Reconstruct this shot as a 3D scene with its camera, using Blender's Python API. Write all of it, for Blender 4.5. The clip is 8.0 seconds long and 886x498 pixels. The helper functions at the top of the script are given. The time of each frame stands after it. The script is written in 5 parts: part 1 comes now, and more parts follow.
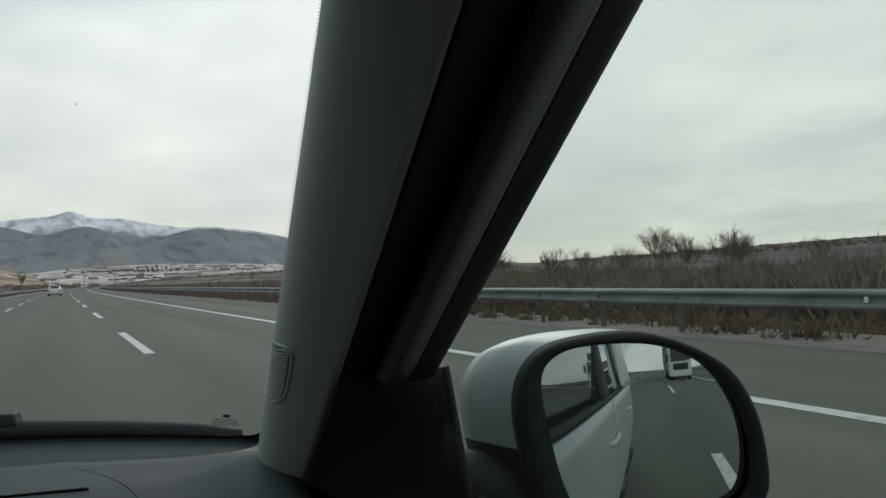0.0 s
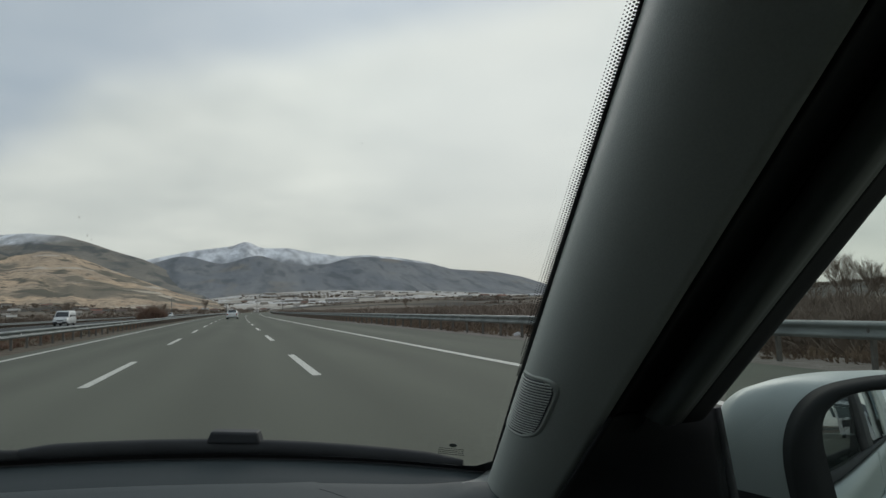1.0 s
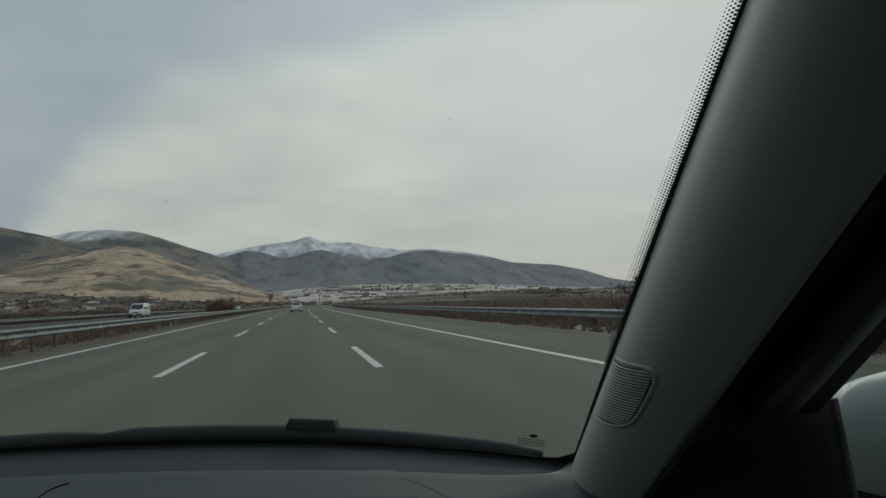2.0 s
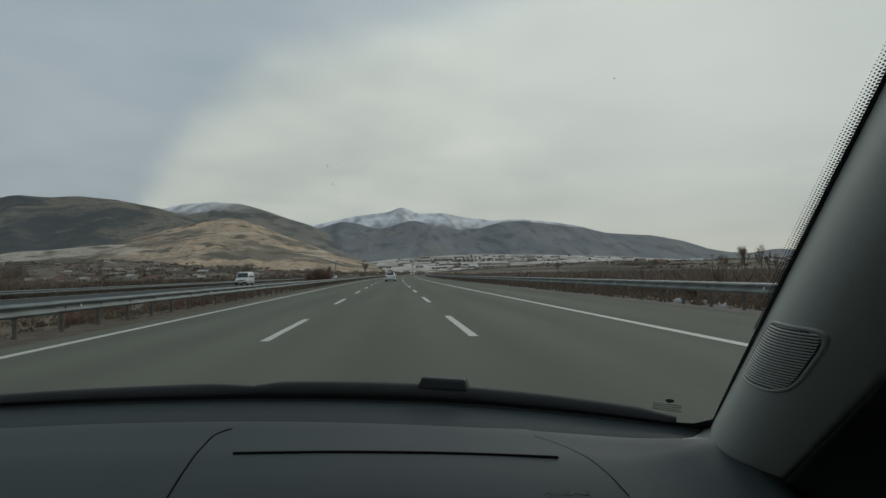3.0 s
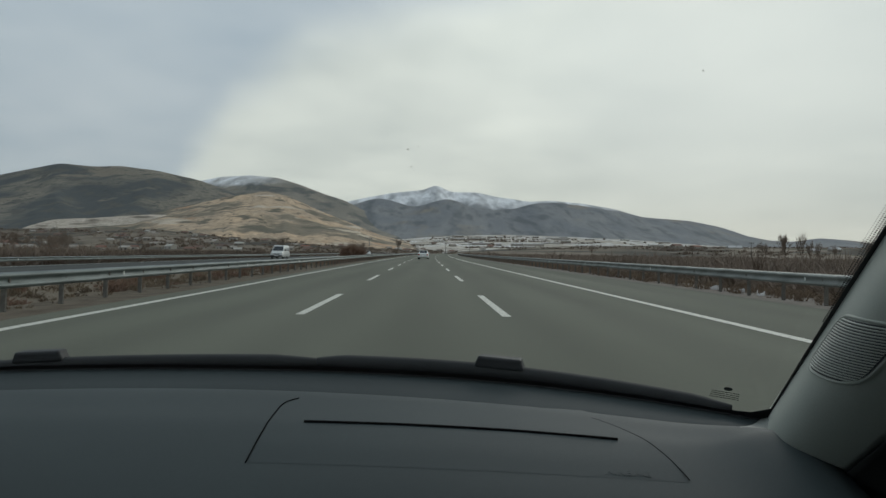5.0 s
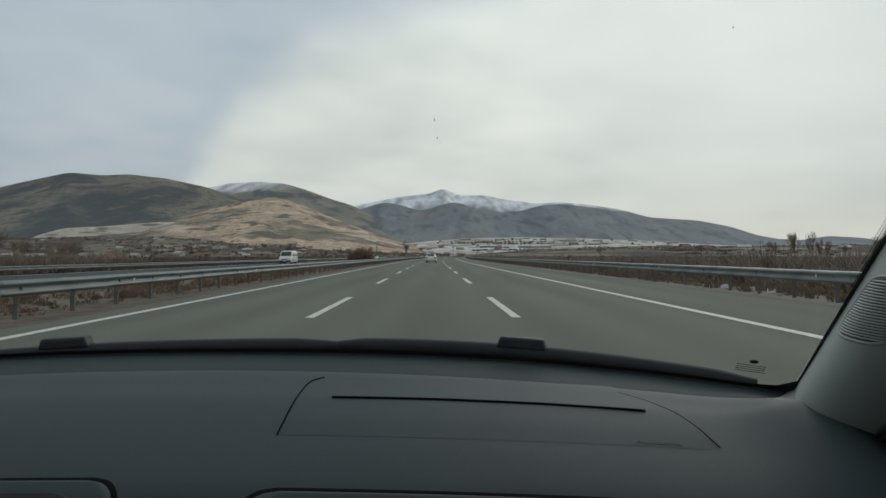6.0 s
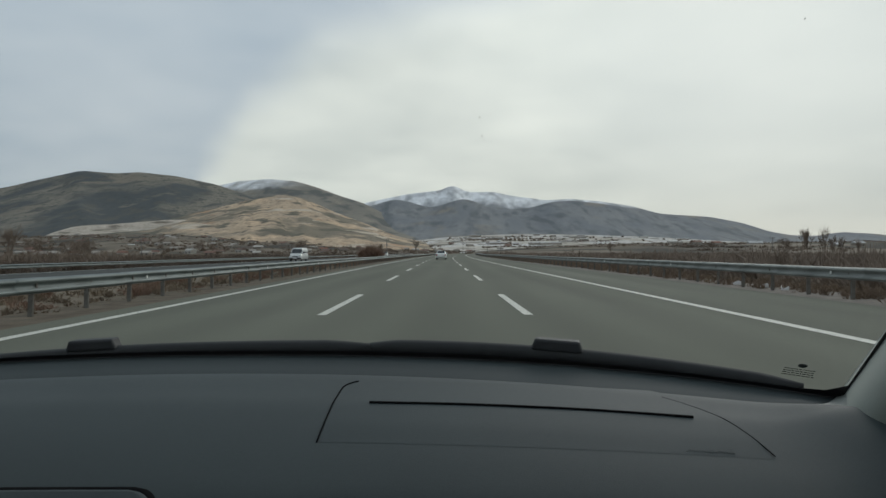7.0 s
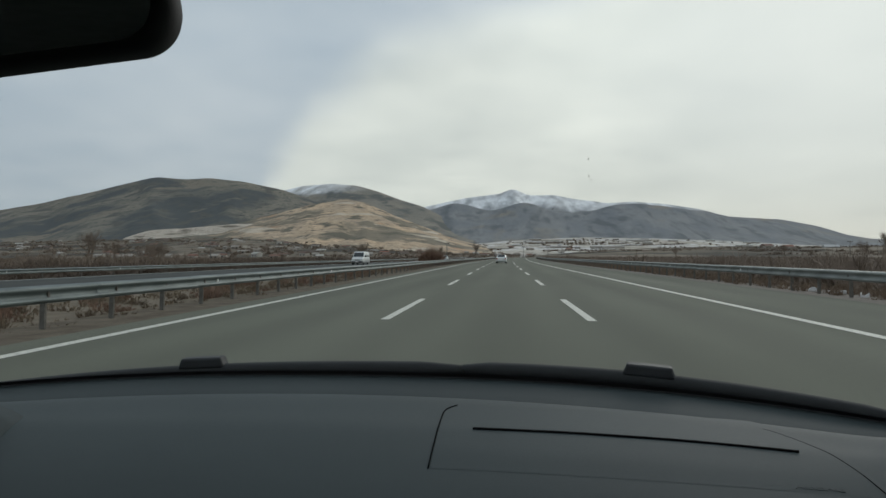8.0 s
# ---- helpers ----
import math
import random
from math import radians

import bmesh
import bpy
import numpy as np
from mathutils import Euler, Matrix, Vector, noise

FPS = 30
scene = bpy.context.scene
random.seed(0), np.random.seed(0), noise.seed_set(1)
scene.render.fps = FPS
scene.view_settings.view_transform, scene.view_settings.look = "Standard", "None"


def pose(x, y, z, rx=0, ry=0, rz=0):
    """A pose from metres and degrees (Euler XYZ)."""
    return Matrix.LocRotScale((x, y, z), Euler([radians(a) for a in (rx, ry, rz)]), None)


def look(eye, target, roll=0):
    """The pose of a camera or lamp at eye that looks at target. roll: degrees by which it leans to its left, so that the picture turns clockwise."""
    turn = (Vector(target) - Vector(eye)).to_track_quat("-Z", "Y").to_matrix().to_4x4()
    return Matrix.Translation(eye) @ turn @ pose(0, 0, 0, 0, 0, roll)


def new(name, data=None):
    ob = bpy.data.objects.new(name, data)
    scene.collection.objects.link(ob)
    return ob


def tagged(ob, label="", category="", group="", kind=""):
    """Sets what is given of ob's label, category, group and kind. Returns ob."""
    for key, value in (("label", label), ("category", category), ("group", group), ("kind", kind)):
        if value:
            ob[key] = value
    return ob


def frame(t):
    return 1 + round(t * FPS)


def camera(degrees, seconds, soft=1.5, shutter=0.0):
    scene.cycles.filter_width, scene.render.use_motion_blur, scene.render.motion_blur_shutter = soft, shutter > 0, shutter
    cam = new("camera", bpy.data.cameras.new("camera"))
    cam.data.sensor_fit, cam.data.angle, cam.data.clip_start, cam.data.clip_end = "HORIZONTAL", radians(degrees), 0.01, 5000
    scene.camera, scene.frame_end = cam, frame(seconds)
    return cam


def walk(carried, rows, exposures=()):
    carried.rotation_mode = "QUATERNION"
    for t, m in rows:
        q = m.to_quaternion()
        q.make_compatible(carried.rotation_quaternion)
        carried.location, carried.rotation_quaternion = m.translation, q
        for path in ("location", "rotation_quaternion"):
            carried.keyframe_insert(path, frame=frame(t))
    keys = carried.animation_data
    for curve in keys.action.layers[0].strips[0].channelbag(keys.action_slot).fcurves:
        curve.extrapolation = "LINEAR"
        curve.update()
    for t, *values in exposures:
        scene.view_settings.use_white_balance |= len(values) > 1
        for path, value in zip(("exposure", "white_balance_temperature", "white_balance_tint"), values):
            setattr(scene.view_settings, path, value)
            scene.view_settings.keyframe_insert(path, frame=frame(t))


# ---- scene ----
cam = camera(66.3, 8.0, soft=1.5)
PATH = [
    (0, (0.424, -0.064, 1.202), (1.385, 1.688, 1.273), -2.1),
    (0.2, (0.401, -0.05, 1.199), (1.315, 1.726, 1.287), -0.9),
    (0.5, (0.372, -0.021, 1.193), (1.015, 1.872, 1.255), -1.3),
    (1, (0.343, -0.016, 1.209), (0.901, 1.897, 1.375), -1.6),
    (1.5, (0.338, 0.007, 1.199), (0.814, 1.943, 1.361), -1.5),
    (2.8, (0.285, 0.012, 1.207), (0.475, 2.001, 1.301), -1.2),
    (3, (0.272, 0.006, 1.194), (0.392, 2.001, 1.265), -1.1),
    (3.5, (0.236, 0.009, 1.181), (0.285, 2.008, 1.246), -2.0),
    (4, (0.246, -0.001, 1.198), (0.221, 1.998, 1.258), -1.4),
    (4.5, (0.241, -0.003, 1.198), (0.247, 1.997, 1.207), -0.1),
    (5.8, (0.216, -0.023, 1.18), (0.235, 1.976, 1.195), 1.2),
    (6, (0.213, -0.014, 1.165), (0.213, 1.986, 1.184), -0.1),
    (6.5, (0.214, 0.007, 1.158), (0.221, 2.007, 1.156), 0.0),
    (7, (0.18, 0.007, 1.17), (0.151, 2.007, 1.18), -0.2),
    (7.5, (0.146, 0.0, 1.186), (0.029, 1.996, 1.21), -0.5),
    (7.8, (0.127, -0.02, 1.201), (-0.119, 1.964, 1.227), -0.2),
    (8, (0.134, -0.023, 1.202), (-0.071, 1.966, 1.223), -0.1),
]
walk(cam, [(t, look(e, a, r)) for t, e, a, r in PATH],
     [(0, 0.22, 6500, 12), (0.2, 0.28, 6500, 14), (0.5, 0.39, 6500, 17), (0.8, 0.12, 6500, 14), (1.0, -0.05, 6500, 12), (1.5, -0.38, 6500, 10), (3.0, -0.33, 6500, 9), (3.5, -0.24, 6500, 9), (4.0, -0.18, 6500, 9), (4.5, -0.10, 6500, 9), (6.0, 0.04, 6500, 11), (6.5, 0.06, 6500, 11), (7.0, 0.06, 6500, 11), (7.5, 0.12, 6500, 11), (8.0, 0.07, 6500, 11)])

# ---- world and light ----
sky_world = bpy.data.worlds.new("overcast_sky")
scene.world = sky_world
sky_world.use_nodes = True
wt = sky_world.node_tree
wt.nodes.clear()


def wmath(op, a, b=None, clamp=False):
    n = wt.nodes.new("ShaderNodeMath")
    n.operation, n.use_clamp = op, clamp
    for i, x in enumerate((a, b)):
        if x is None:
            continue
        if isinstance(x, (int, float)):
            n.inputs[i].default_value = x
        else:
            wt.links.new(x, n.inputs[i])
    return n.outputs[0]


SUN_EL, SUN_AZ = radians(28), radians(24)
w_sky = wt.nodes.new("ShaderNodeTexSky")
w_sky.sky_type = "NISHITA"
w_sky.sun_disc = False
w_sky.sun_elevation, w_sky.sun_rotation = SUN_EL, SUN_AZ
w_co = wt.nodes.new("ShaderNodeTexCoord")
w_sep = wt.nodes.new("ShaderNodeSeparateXYZ")
wt.links.new(w_co.outputs["Generated"], w_sep.inputs[0])
# stretched cloud coordinates: flatter towards the horizon, as a cloud deck is
w_hgt = wmath("MAXIMUM", wmath("ADD", w_sep.outputs[2], 0.16), 0.05)
w_deck = wt.nodes.new("ShaderNodeCombineXYZ")
wt.links.new(wmath("DIVIDE", w_sep.outputs[0], w_hgt), w_deck.inputs[0])
wt.links.new(wmath("DIVIDE", w_sep.outputs[1], w_hgt), w_deck.inputs[1])


def wnoise(scale, detail, rough):
    n = wt.nodes.new("ShaderNodeTexNoise")
    n.inputs["Scale"].default_value, n.inputs["Detail"].default_value, n.inputs["Roughness"].default_value = scale, detail, rough
    wt.links.new(w_deck.outputs[0], n.inputs["Vector"])
    return n.outputs[0]


def wmix(fac, a, b):
    n = wt.nodes.new("ShaderNodeMix")
    n.data_type = "RGBA"
    for s, x in ((n.inputs[0], fac), (n.inputs[6], a), (n.inputs[7], b)):
        if isinstance(x, (tuple, float, int)):
            s.default_value = (*x, 1) if isinstance(x, tuple) else x
        else:
            wt.links.new(x, s)
    return n.outputs[2]


# the thin grey-blue cloud ends along a curved edge: steep near the horizon, flattening as it climbs over the road
w_fwd = wmath("MAXIMUM", w_sep.outputs[1], 0.35)
w_side, w_rise = wmath("DIVIDE", w_sep.outputs[0], w_fwd), wmath("DIVIDE", w_sep.outputs[2], w_fwd)
EDGE = [(-0.50, -0.25), (-0.37, 0.11), (-0.30, 0.21), (-0.20, 0.284), (-0.07, 0.328), (0.10, 0.370), (0.46, 0.48), (3.0, 1.6)]
w_line = EDGE[0][1]
for (u0, h0), (u1, h1) in zip(EDGE, EDGE[1:]):
    seg = wt.nodes.new("ShaderNodeMapRange")
    for i, x in enumerate((u0, u1, 0.0, h1 - h0)):
        seg.inputs[1 + i].default_value = x
    wt.links.new(w_side, seg.inputs[0])
    w_line = wmath("ADD", seg.outputs[0], w_line)
w_edge = wmath("ADD", wmath("SUBTRACT", w_rise, w_line), wmath("MULTIPLY", wmath("SUBTRACT", wnoise(1.1, 4, 0.5), 0.5), 0.12))
w_blue = wt.nodes.new("ShaderNodeMapRange")
w_blue.interpolation_type = "SMOOTHERSTEP"
w_blue.inputs[1].default_value, w_blue.inputs[2].default_value = -0.06, 0.085
wt.links.new(w_edge, w_blue.inputs[0])
w_streak = wt.nodes.new("ShaderNodeMapRange")
w_streak.inputs[1].default_value, w_streak.inputs[2].default_value = 0.30, 0.70
wt.links.new(wnoise(1.0, 6, 0.55), w_streak.inputs[0])
w_bank = wmix(w_streak.outputs[0], (0.62, 0.66, 0.64), (0.885, 0.91, 0.855))
# a greyer stretch of the bank hangs low over the valley
w_dull = wt.nodes.new("ShaderNodeVectorMath")
w_dull.operation = "DOT_PRODUCT"
w_dull.inputs[1].default_value = (0.458, 0.861, 0.222)
wt.links.new(w_co.outputs["Generated"], w_dull.inputs[0])
w_grey = wt.nodes.new("ShaderNodeMapRange")
w_grey.interpolation_type = "SMOOTHSTEP"
w_grey.inputs[1].default_value, w_grey.inputs[2].default_value, w_grey.inputs[4].default_value = 0.92, 1.0, 0.58
wt.links.new(w_dull.outputs["Value"], w_grey.inputs[0])
w_bank = wmix(w_grey.outputs[0], w_bank, (0.60, 0.64, 0.64))
w_thin = wmix(w_streak.outputs[0], (0.41, 0.485, 0.56), (0.585, 0.64, 0.685))
w_low = wt.nodes.new("ShaderNodeMapRange")
w_low.inputs[1].default_value, w_low.inputs[2].default_value, w_low.inputs[3].default_value, w_low.inputs[4].default_value = 0.0, 0.30, 0.80, 1.0
wt.links.new(w_sep.outputs[2], w_low.inputs[0])
w_cloud = wmix(w_blue.outputs[0], w_bank, w_thin)
w_dim = wt.nodes.new("ShaderNodeVectorMath")
w_dim.operation = "SCALE"
wt.links.new(w_cloud, w_dim.inputs[0])
# the sun stands behind the bank and brightens it round itself
w_dot = wt.nodes.new("ShaderNodeVectorMath")
w_dot.operation = "DOT_PRODUCT"
w_dot.inputs[1].default_value = (math.sin(SUN_AZ) * math.cos(SUN_EL), math.cos(SUN_AZ) * math.cos(SUN_EL), math.sin(SUN_EL))
wt.links.new(w_co.outputs["Generated"], w_dot.inputs[0])
w_glow = wt.nodes.new("ShaderNodeMapRange")
w_glow.interpolation_type = "SMOOTHSTEP"
w_glow.inputs[1].default_value, w_glow.inputs[2].default_value, w_glow.inputs[3].default_value, w_glow.inputs[4].default_value = 0.86, 1.0, 1.0, 1.16
wt.links.new(w_dot.outputs["Value"], w_glow.inputs[0])
wt.links.new(wmath("MULTIPLY", w_low.outputs[0], w_glow.outputs[0]), w_dim.inputs["Scale"])
w_cloud = w_dim.outputs[0]
w_bg1 = wt.nodes.new("ShaderNodeBackground")
w_bg1.inputs[1].default_value = 0.06
wt.links.new(w_sky.outputs[0], w_bg1.inputs[0])
w_bg2 = wt.nodes.new("ShaderNodeBackground")
w_bg2.inputs[1].default_value = 1.0
wt.links.new(w_cloud, w_bg2.inputs[0])
w_mix = wt.nodes.new("ShaderNodeMixShader")
w_mix.inputs[0].default_value = 0.93
wt.links.new(w_bg1.outputs[0], w_mix.inputs[1])
wt.links.new(w_bg2.outputs[0], w_mix.inputs[2])
w_out = wt.nodes.new("ShaderNodeOutputWorld")
wt.links.new(w_mix.outputs[0], w_out.inputs[0])

sun = new("sun", bpy.data.lights.new("sun", "SUN"))
sun.data.energy, sun.data.angle, sun.data.color = 0.6, radians(30), (1.0, 0.96, 0.9)
sun.matrix_world = look((0, 0, 50), (-math.sin(SUN_AZ) * 50 * math.cos(SUN_EL), -math.cos(SUN_AZ) * 50 * math.cos(SUN_EL), 50 - 50 * math.sin(SUN_EL)))


# ---- materials ----
def material(name, color, rough=0.6, metal=0.0, color2=None, scale=5.0, detail=6, bump=0.0, bump_scale=None, spec=0.5, stretch=(1, 1, 1), fine=None, lo=0.35, hi=0.65):
    """Two colours mixed by a large noise, a fine grain on top, and a bump."""
    m = bpy.data.materials.new(name)
    m.use_nodes = True
    t = m.node_tree
    b = t.nodes["Principled BSDF"]
    b.inputs["Roughness"].default_value, b.inputs["Metallic"].default_value = rough, metal
    b.inputs["Specular IOR Level"].default_value = spec
    b.inputs["Base Color"].default_value = (*color, 1)
    co = t.nodes.new("ShaderNodeTexCoord")
    mp = t.nodes.new("ShaderNodeMapping")
    mp.inputs["Scale"].default_value = stretch
    t.links.new(co.outputs["Object"], mp.inputs[0])

    def noise_at(s, d=detail):
        n = t.nodes.new("ShaderNodeTexNoise")
        n.inputs["Scale"].default_value, n.inputs["Detail"].default_value = s, d
        t.links.new(mp.outputs[0], n.inputs["Vector"])
        return n.outputs[0]

    if color2:
        r = t.nodes.new("ShaderNodeMapRange")
        r.inputs[1].default_value, r.inputs[2].default_value = lo, hi
        t.links.new(noise_at(scale), r.inputs[0])
        mx = t.nodes.new("ShaderNodeMix")
        mx.data_type = "RGBA"
        mx.inputs[6].default_value, mx.inputs[7].default_value = (*color, 1), (*color2, 1)
        t.links.new(r.outputs[0], mx.inputs[0])
        out = mx.outputs[2]
        if fine:
            hv = t.nodes.new("ShaderNodeHueSaturation")
            fr = t.nodes.new("ShaderNodeMapRange")
            fr.inputs[1].default_value, fr.inputs[2].default_value = 0.25, 0.75
            fr.inputs[3].default_value, fr.inputs[4].default_value = 1 - fine[1], 1 + fine[1]
            t.links.new(noise_at(fine[0], 3), fr.inputs[0])
            t.links.new(fr.outputs[0], hv.inputs["Value"])
            t.links.new(out, hv.inputs["Color"])
            out = hv.outputs[0]
        t.links.new(out, b.inputs["Base Color"])
    if bump:
        bp = t.nodes.new("ShaderNodeBump")
        bp.inputs["Strength"].default_value = bump
        bp.inputs["Distance"].default_value = 0.01
        t.links.new(noise_at(bump_scale or scale * 8, 4), bp.inputs["Height"])
        t.links.new(bp.outputs[0], b.inputs["Normal"])
    return m


def glass_material(name, tint, gloss=1.0):
    m = bpy.data.materials.new(name)
    m.use_nodes = True
    t = m.node_tree
    t.nodes.clear()
    out = t.nodes.new("ShaderNodeOutputMaterial")
    tr = t.nodes.new("ShaderNodeBsdfTransparent")
    tr.inputs[0].default_value = (*tint, 1)
    gl = t.nodes.new("ShaderNodeBsdfGlossy")
    gl.inputs["Roughness"].default_value = 0.01
    fr = t.nodes.new("ShaderNodeFresnel")
    fr.inputs[0].default_value = 1.5
    mu = t.nodes.new("ShaderNodeMath")
    mu.operation = "MULTIPLY"
    mu.inputs[1].default_value = gloss
    t.links.new(fr.outputs[0], mu.inputs[0])
    mx = t.nodes.new("ShaderNodeMixShader")
    t.links.new(mu.outputs[0], mx.inputs[0])
    t.links.new(tr.outputs[0], mx.inputs[1])
    t.links.new(gl.outputs[0], mx.inputs[2])
    t.links.new(mx.outputs[0], out.inputs[0])
    return m


def hill_material(name, low, high, snow_from=None, snow_to=None, streak=(1, 1, 1), scale=0.004, scrub=None, snow_x=None, grain=0.12, wooded=None):
    """Slopes of scrub and bare earth; snow lies above a broken line of height, and dark scrub thickens past a line on the left (wooded)."""
    m = material(name, low, 0.95, color2=high, scale=scale, detail=8, spec=0.1, stretch=streak, fine=(scale * 9, grain))
    t = m.node_tree
    b = t.nodes["Principled BSDF"]
    base = b.inputs["Base Color"].links[0].from_socket
    geo = t.nodes.new("ShaderNodeNewGeometry")
    sep = t.nodes.new("ShaderNodeSeparateXYZ")
    t.links.new(geo.outputs["Position"], sep.inputs[0])
    for scrub in (scrub or ()):
        n = t.nodes.new("ShaderNodeTexNoise")
        n.inputs["Scale"].default_value, n.inputs["Detail"].default_value = scrub[1], 7
        mp = t.nodes.new("ShaderNodeMapping")
        mp.inputs["Scale"].default_value = scrub[2]
        t.links.new(geo.outputs["Position"], mp.inputs[0])
        t.links.new(mp.outputs[0], n.inputs["Vector"])
        r = t.nodes.new("ShaderNodeMapRange")
        r.inputs[1].default_value, r.inputs[2].default_value = scrub[3], scrub[4]
        t.links.new(n.outputs[0], r.inputs[0])
        mx = t.nodes.new("ShaderNodeMix")
        mx.data_type = "RGBA"
        mx.inputs[7].default_value = (*scrub[0], 1)
        t.links.new(r.outputs[0], mx.inputs[0])
        t.links.new(base, mx.inputs[6])
        base = mx.outputs[2]
    if wooded:
        col, scale_w, u0, u1 = wooded
        n = t.nodes.new("ShaderNodeTexNoise")
        n.inputs["Scale"].default_value, n.inputs["Detail"].default_value, n.inputs["Roughness"].default_value = scale_w, 7, 0.62
        t.links.new(geo.outputs["Position"], n.inputs["Vector"])
        dv = t.nodes.new("ShaderNodeMath")
        dv.operation = "DIVIDE"
        t.links.new(sep.outputs[0], dv.inputs[0])
        t.links.new(sep.outputs[1], dv.inputs[1])
        ad = t.nodes.new("ShaderNodeMath")
        ad.operation = "MULTIPLY_ADD"
        ad.inputs[1].default_value = 0.55
        t.links.new(n.outputs[0], ad.inputs[0])
        t.links.new(dv.outputs[0], ad.inputs[2])
        r = t.nodes.new("ShaderNodeMapRange")
        r.inputs[1].default_value, r.inputs[2].default_value = u0 + 0.275, u1 + 0.275
        t.links.new(ad.outputs[0], r.inputs[0])
        mx = t.nodes.new("ShaderNodeMix")
        mx.data_type = "RGBA"
        mx.inputs[7].default_value = (*col, 1)
        t.links.new(r.outputs[0], mx.inputs[0])
        t.links.new(base, mx.inputs[6])
        base = mx.outputs[2]
    if snow_from is not None:
        n = t.nodes.new("ShaderNodeTexNoise")
        n.inputs["Scale"].default_value, n.inputs["Detail"].default_value, n.inputs["Roughness"].default_value = 0.008, 8, 0.55
        mp = t.nodes.new("ShaderNodeMapping")
        mp.inputs["Scale"].default_value = (1.2, 0.35, 0.9)
        t.links.new(geo.outputs["Position"], mp.inputs[0])
        t.links.new(mp.outputs[0], n.inputs["Vector"])
        a = t.nodes.new("ShaderNodeMath")
        a.operation = "MULTIPLY_ADD"
        a.inputs[1].default_value = 150
        t.links.new(n.outputs[0], a.inputs[0])
        t.links.new(sep.outputs[2], a.inputs[2])
        r = t.nodes.new("ShaderNodeMapRange")
        r.interpolation_type = "SMOOTHSTEP"
        r.inputs[1].default_value, r.inputs[2].default_value = snow_from + 75, snow_to + 75
        t.links.new(a.outputs[0], r.inputs[0])
        fac = r.outputs[0]
        # rock ribs that the snow leaves bare
        rn = t.nodes.new("ShaderNodeTexNoise")
        rn.inputs["Scale"].default_value, rn.inputs["Detail"].default_value, rn.inputs["Roughness"].default_value = 0.016, 8, 0.62
        rmp = t.nodes.new("ShaderNodeMapping")
        rmp.inputs["Rotation"].default_value = (0, 0.5, 0)
        rmp.inputs["Scale"].default_value = (1.0, 0.3, 0.75)
        t.links.new(geo.outputs["Position"], rmp.inputs[0])
        t.links.new(rmp.outputs[0], rn.inputs["Vector"])
        rk = t.nodes.new("ShaderNodeMapRange")
        rk.inputs[1].default_value, rk.inputs[2].default_value, rk.inputs[3].default_value, rk.inputs[4].default_value = 0.40, 0.64, 1.0, 0.30
        t.links.new(rn.outputs[0], rk.inputs[0])
        rmu = t.nodes.new("ShaderNodeMath")
        rmu.operation = "MULTIPLY"
        t.links.new(fac, rmu.inputs[0])
        t.links.new(rk.outputs[0], rmu.inputs[1])
        fac = rmu.outputs[0]
        if snow_x:
            rx = t.nodes.new("ShaderNodeMapRange")
            rx.interpolation_type = "SMOOTHSTEP"
            rx.inputs[1].default_value, rx.inputs[2].default_value = snow_x
            t.links.new(sep.outputs[0], rx.inputs[0])
            mu = t.nodes.new("ShaderNodeMath")
            mu.operation = "MULTIPLY"
            t.links.new(fac, mu.inputs[0])
            t.links.new(rx.outputs[0], mu.inputs[1])
            fac = mu.outputs[0]
        mx = t.nodes.new("ShaderNodeMix")
        mx.data_type = "RGBA"
        mx.inputs[7].default_value = (0.80, 0.81, 0.83, 1)
        t.links.new(fac, mx.inputs[0])
        t.links.new(base, mx.inputs[6])
        base = mx.outputs[2]
    t.links.new(base, b.inputs["Base Color"])
    return m


M_ASPHALT = material("asphalt", (0.105, 0.109, 0.083), 0.9, color2=(0.131, 0.135, 0.104), scale=0.35, bump=0.25, bump_scale=120, stretch=(1, 0.12, 1), fine=(60, 0.12), spec=0.25)
def wheel_tracks(m):
    """Slightly polished bands along the lanes, broken by a long noise."""
    t = m.node_tree
    b = t.nodes["Principled BSDF"]
    base = b.inputs["Base Color"].links[0].from_socket
    geo = t.nodes.new("ShaderNodeNewGeometry")
    wv = t.nodes.new("ShaderNodeTexWave")
    wv.bands_direction = "X"
    wv.inputs["Scale"].default_value, wv.inputs["Distortion"].default_value, wv.inputs["Detail"].default_value, wv.inputs["Detail Scale"].default_value = 0.165, 0.5, 3, 0.15
    t.links.new(geo.outputs["Position"], wv.inputs["Vector"])
    r = t.nodes.new("ShaderNodeMapRange")
    r.inputs[3].default_value, r.inputs[4].default_value = 0.93, 1.06
    t.links.new(wv.outputs["Fac"], r.inputs[0])
    hv = t.nodes.new("ShaderNodeHueSaturation")
    t.links.new(r.outputs[0], hv.inputs["Value"])
    t.links.new(base, hv.inputs["Color"])
    t.links.new(hv.outputs[0], b.inputs["Base Color"])


wheel_tracks(M_ASPHALT)
M_ASPHALT_DARK = material("dark_asphalt", (0.046, 0.050, 0.047), 0.9, color2=(0.060, 0.064, 0.060), scale=0.35, bump=0.25, bump_scale=120, stretch=(1, 0.12, 1), fine=(60, 0.12), spec=0.2)
M_PAINT = material("road_paint", (0.62, 0.61, 0.54), 0.7, color2=(0.36, 0.355, 0.32), scale=9, lo=0.5, hi=0.75, fine=(70, 0.1), spec=0.3)
M_GRAVEL = material("gravel", (0.175, 0.152, 0.130), 0.95, color2=(0.245, 0.215, 0.19), scale=2.5, bump=0.6, bump_scale=45, fine=(40, 0.3), spec=0.1)
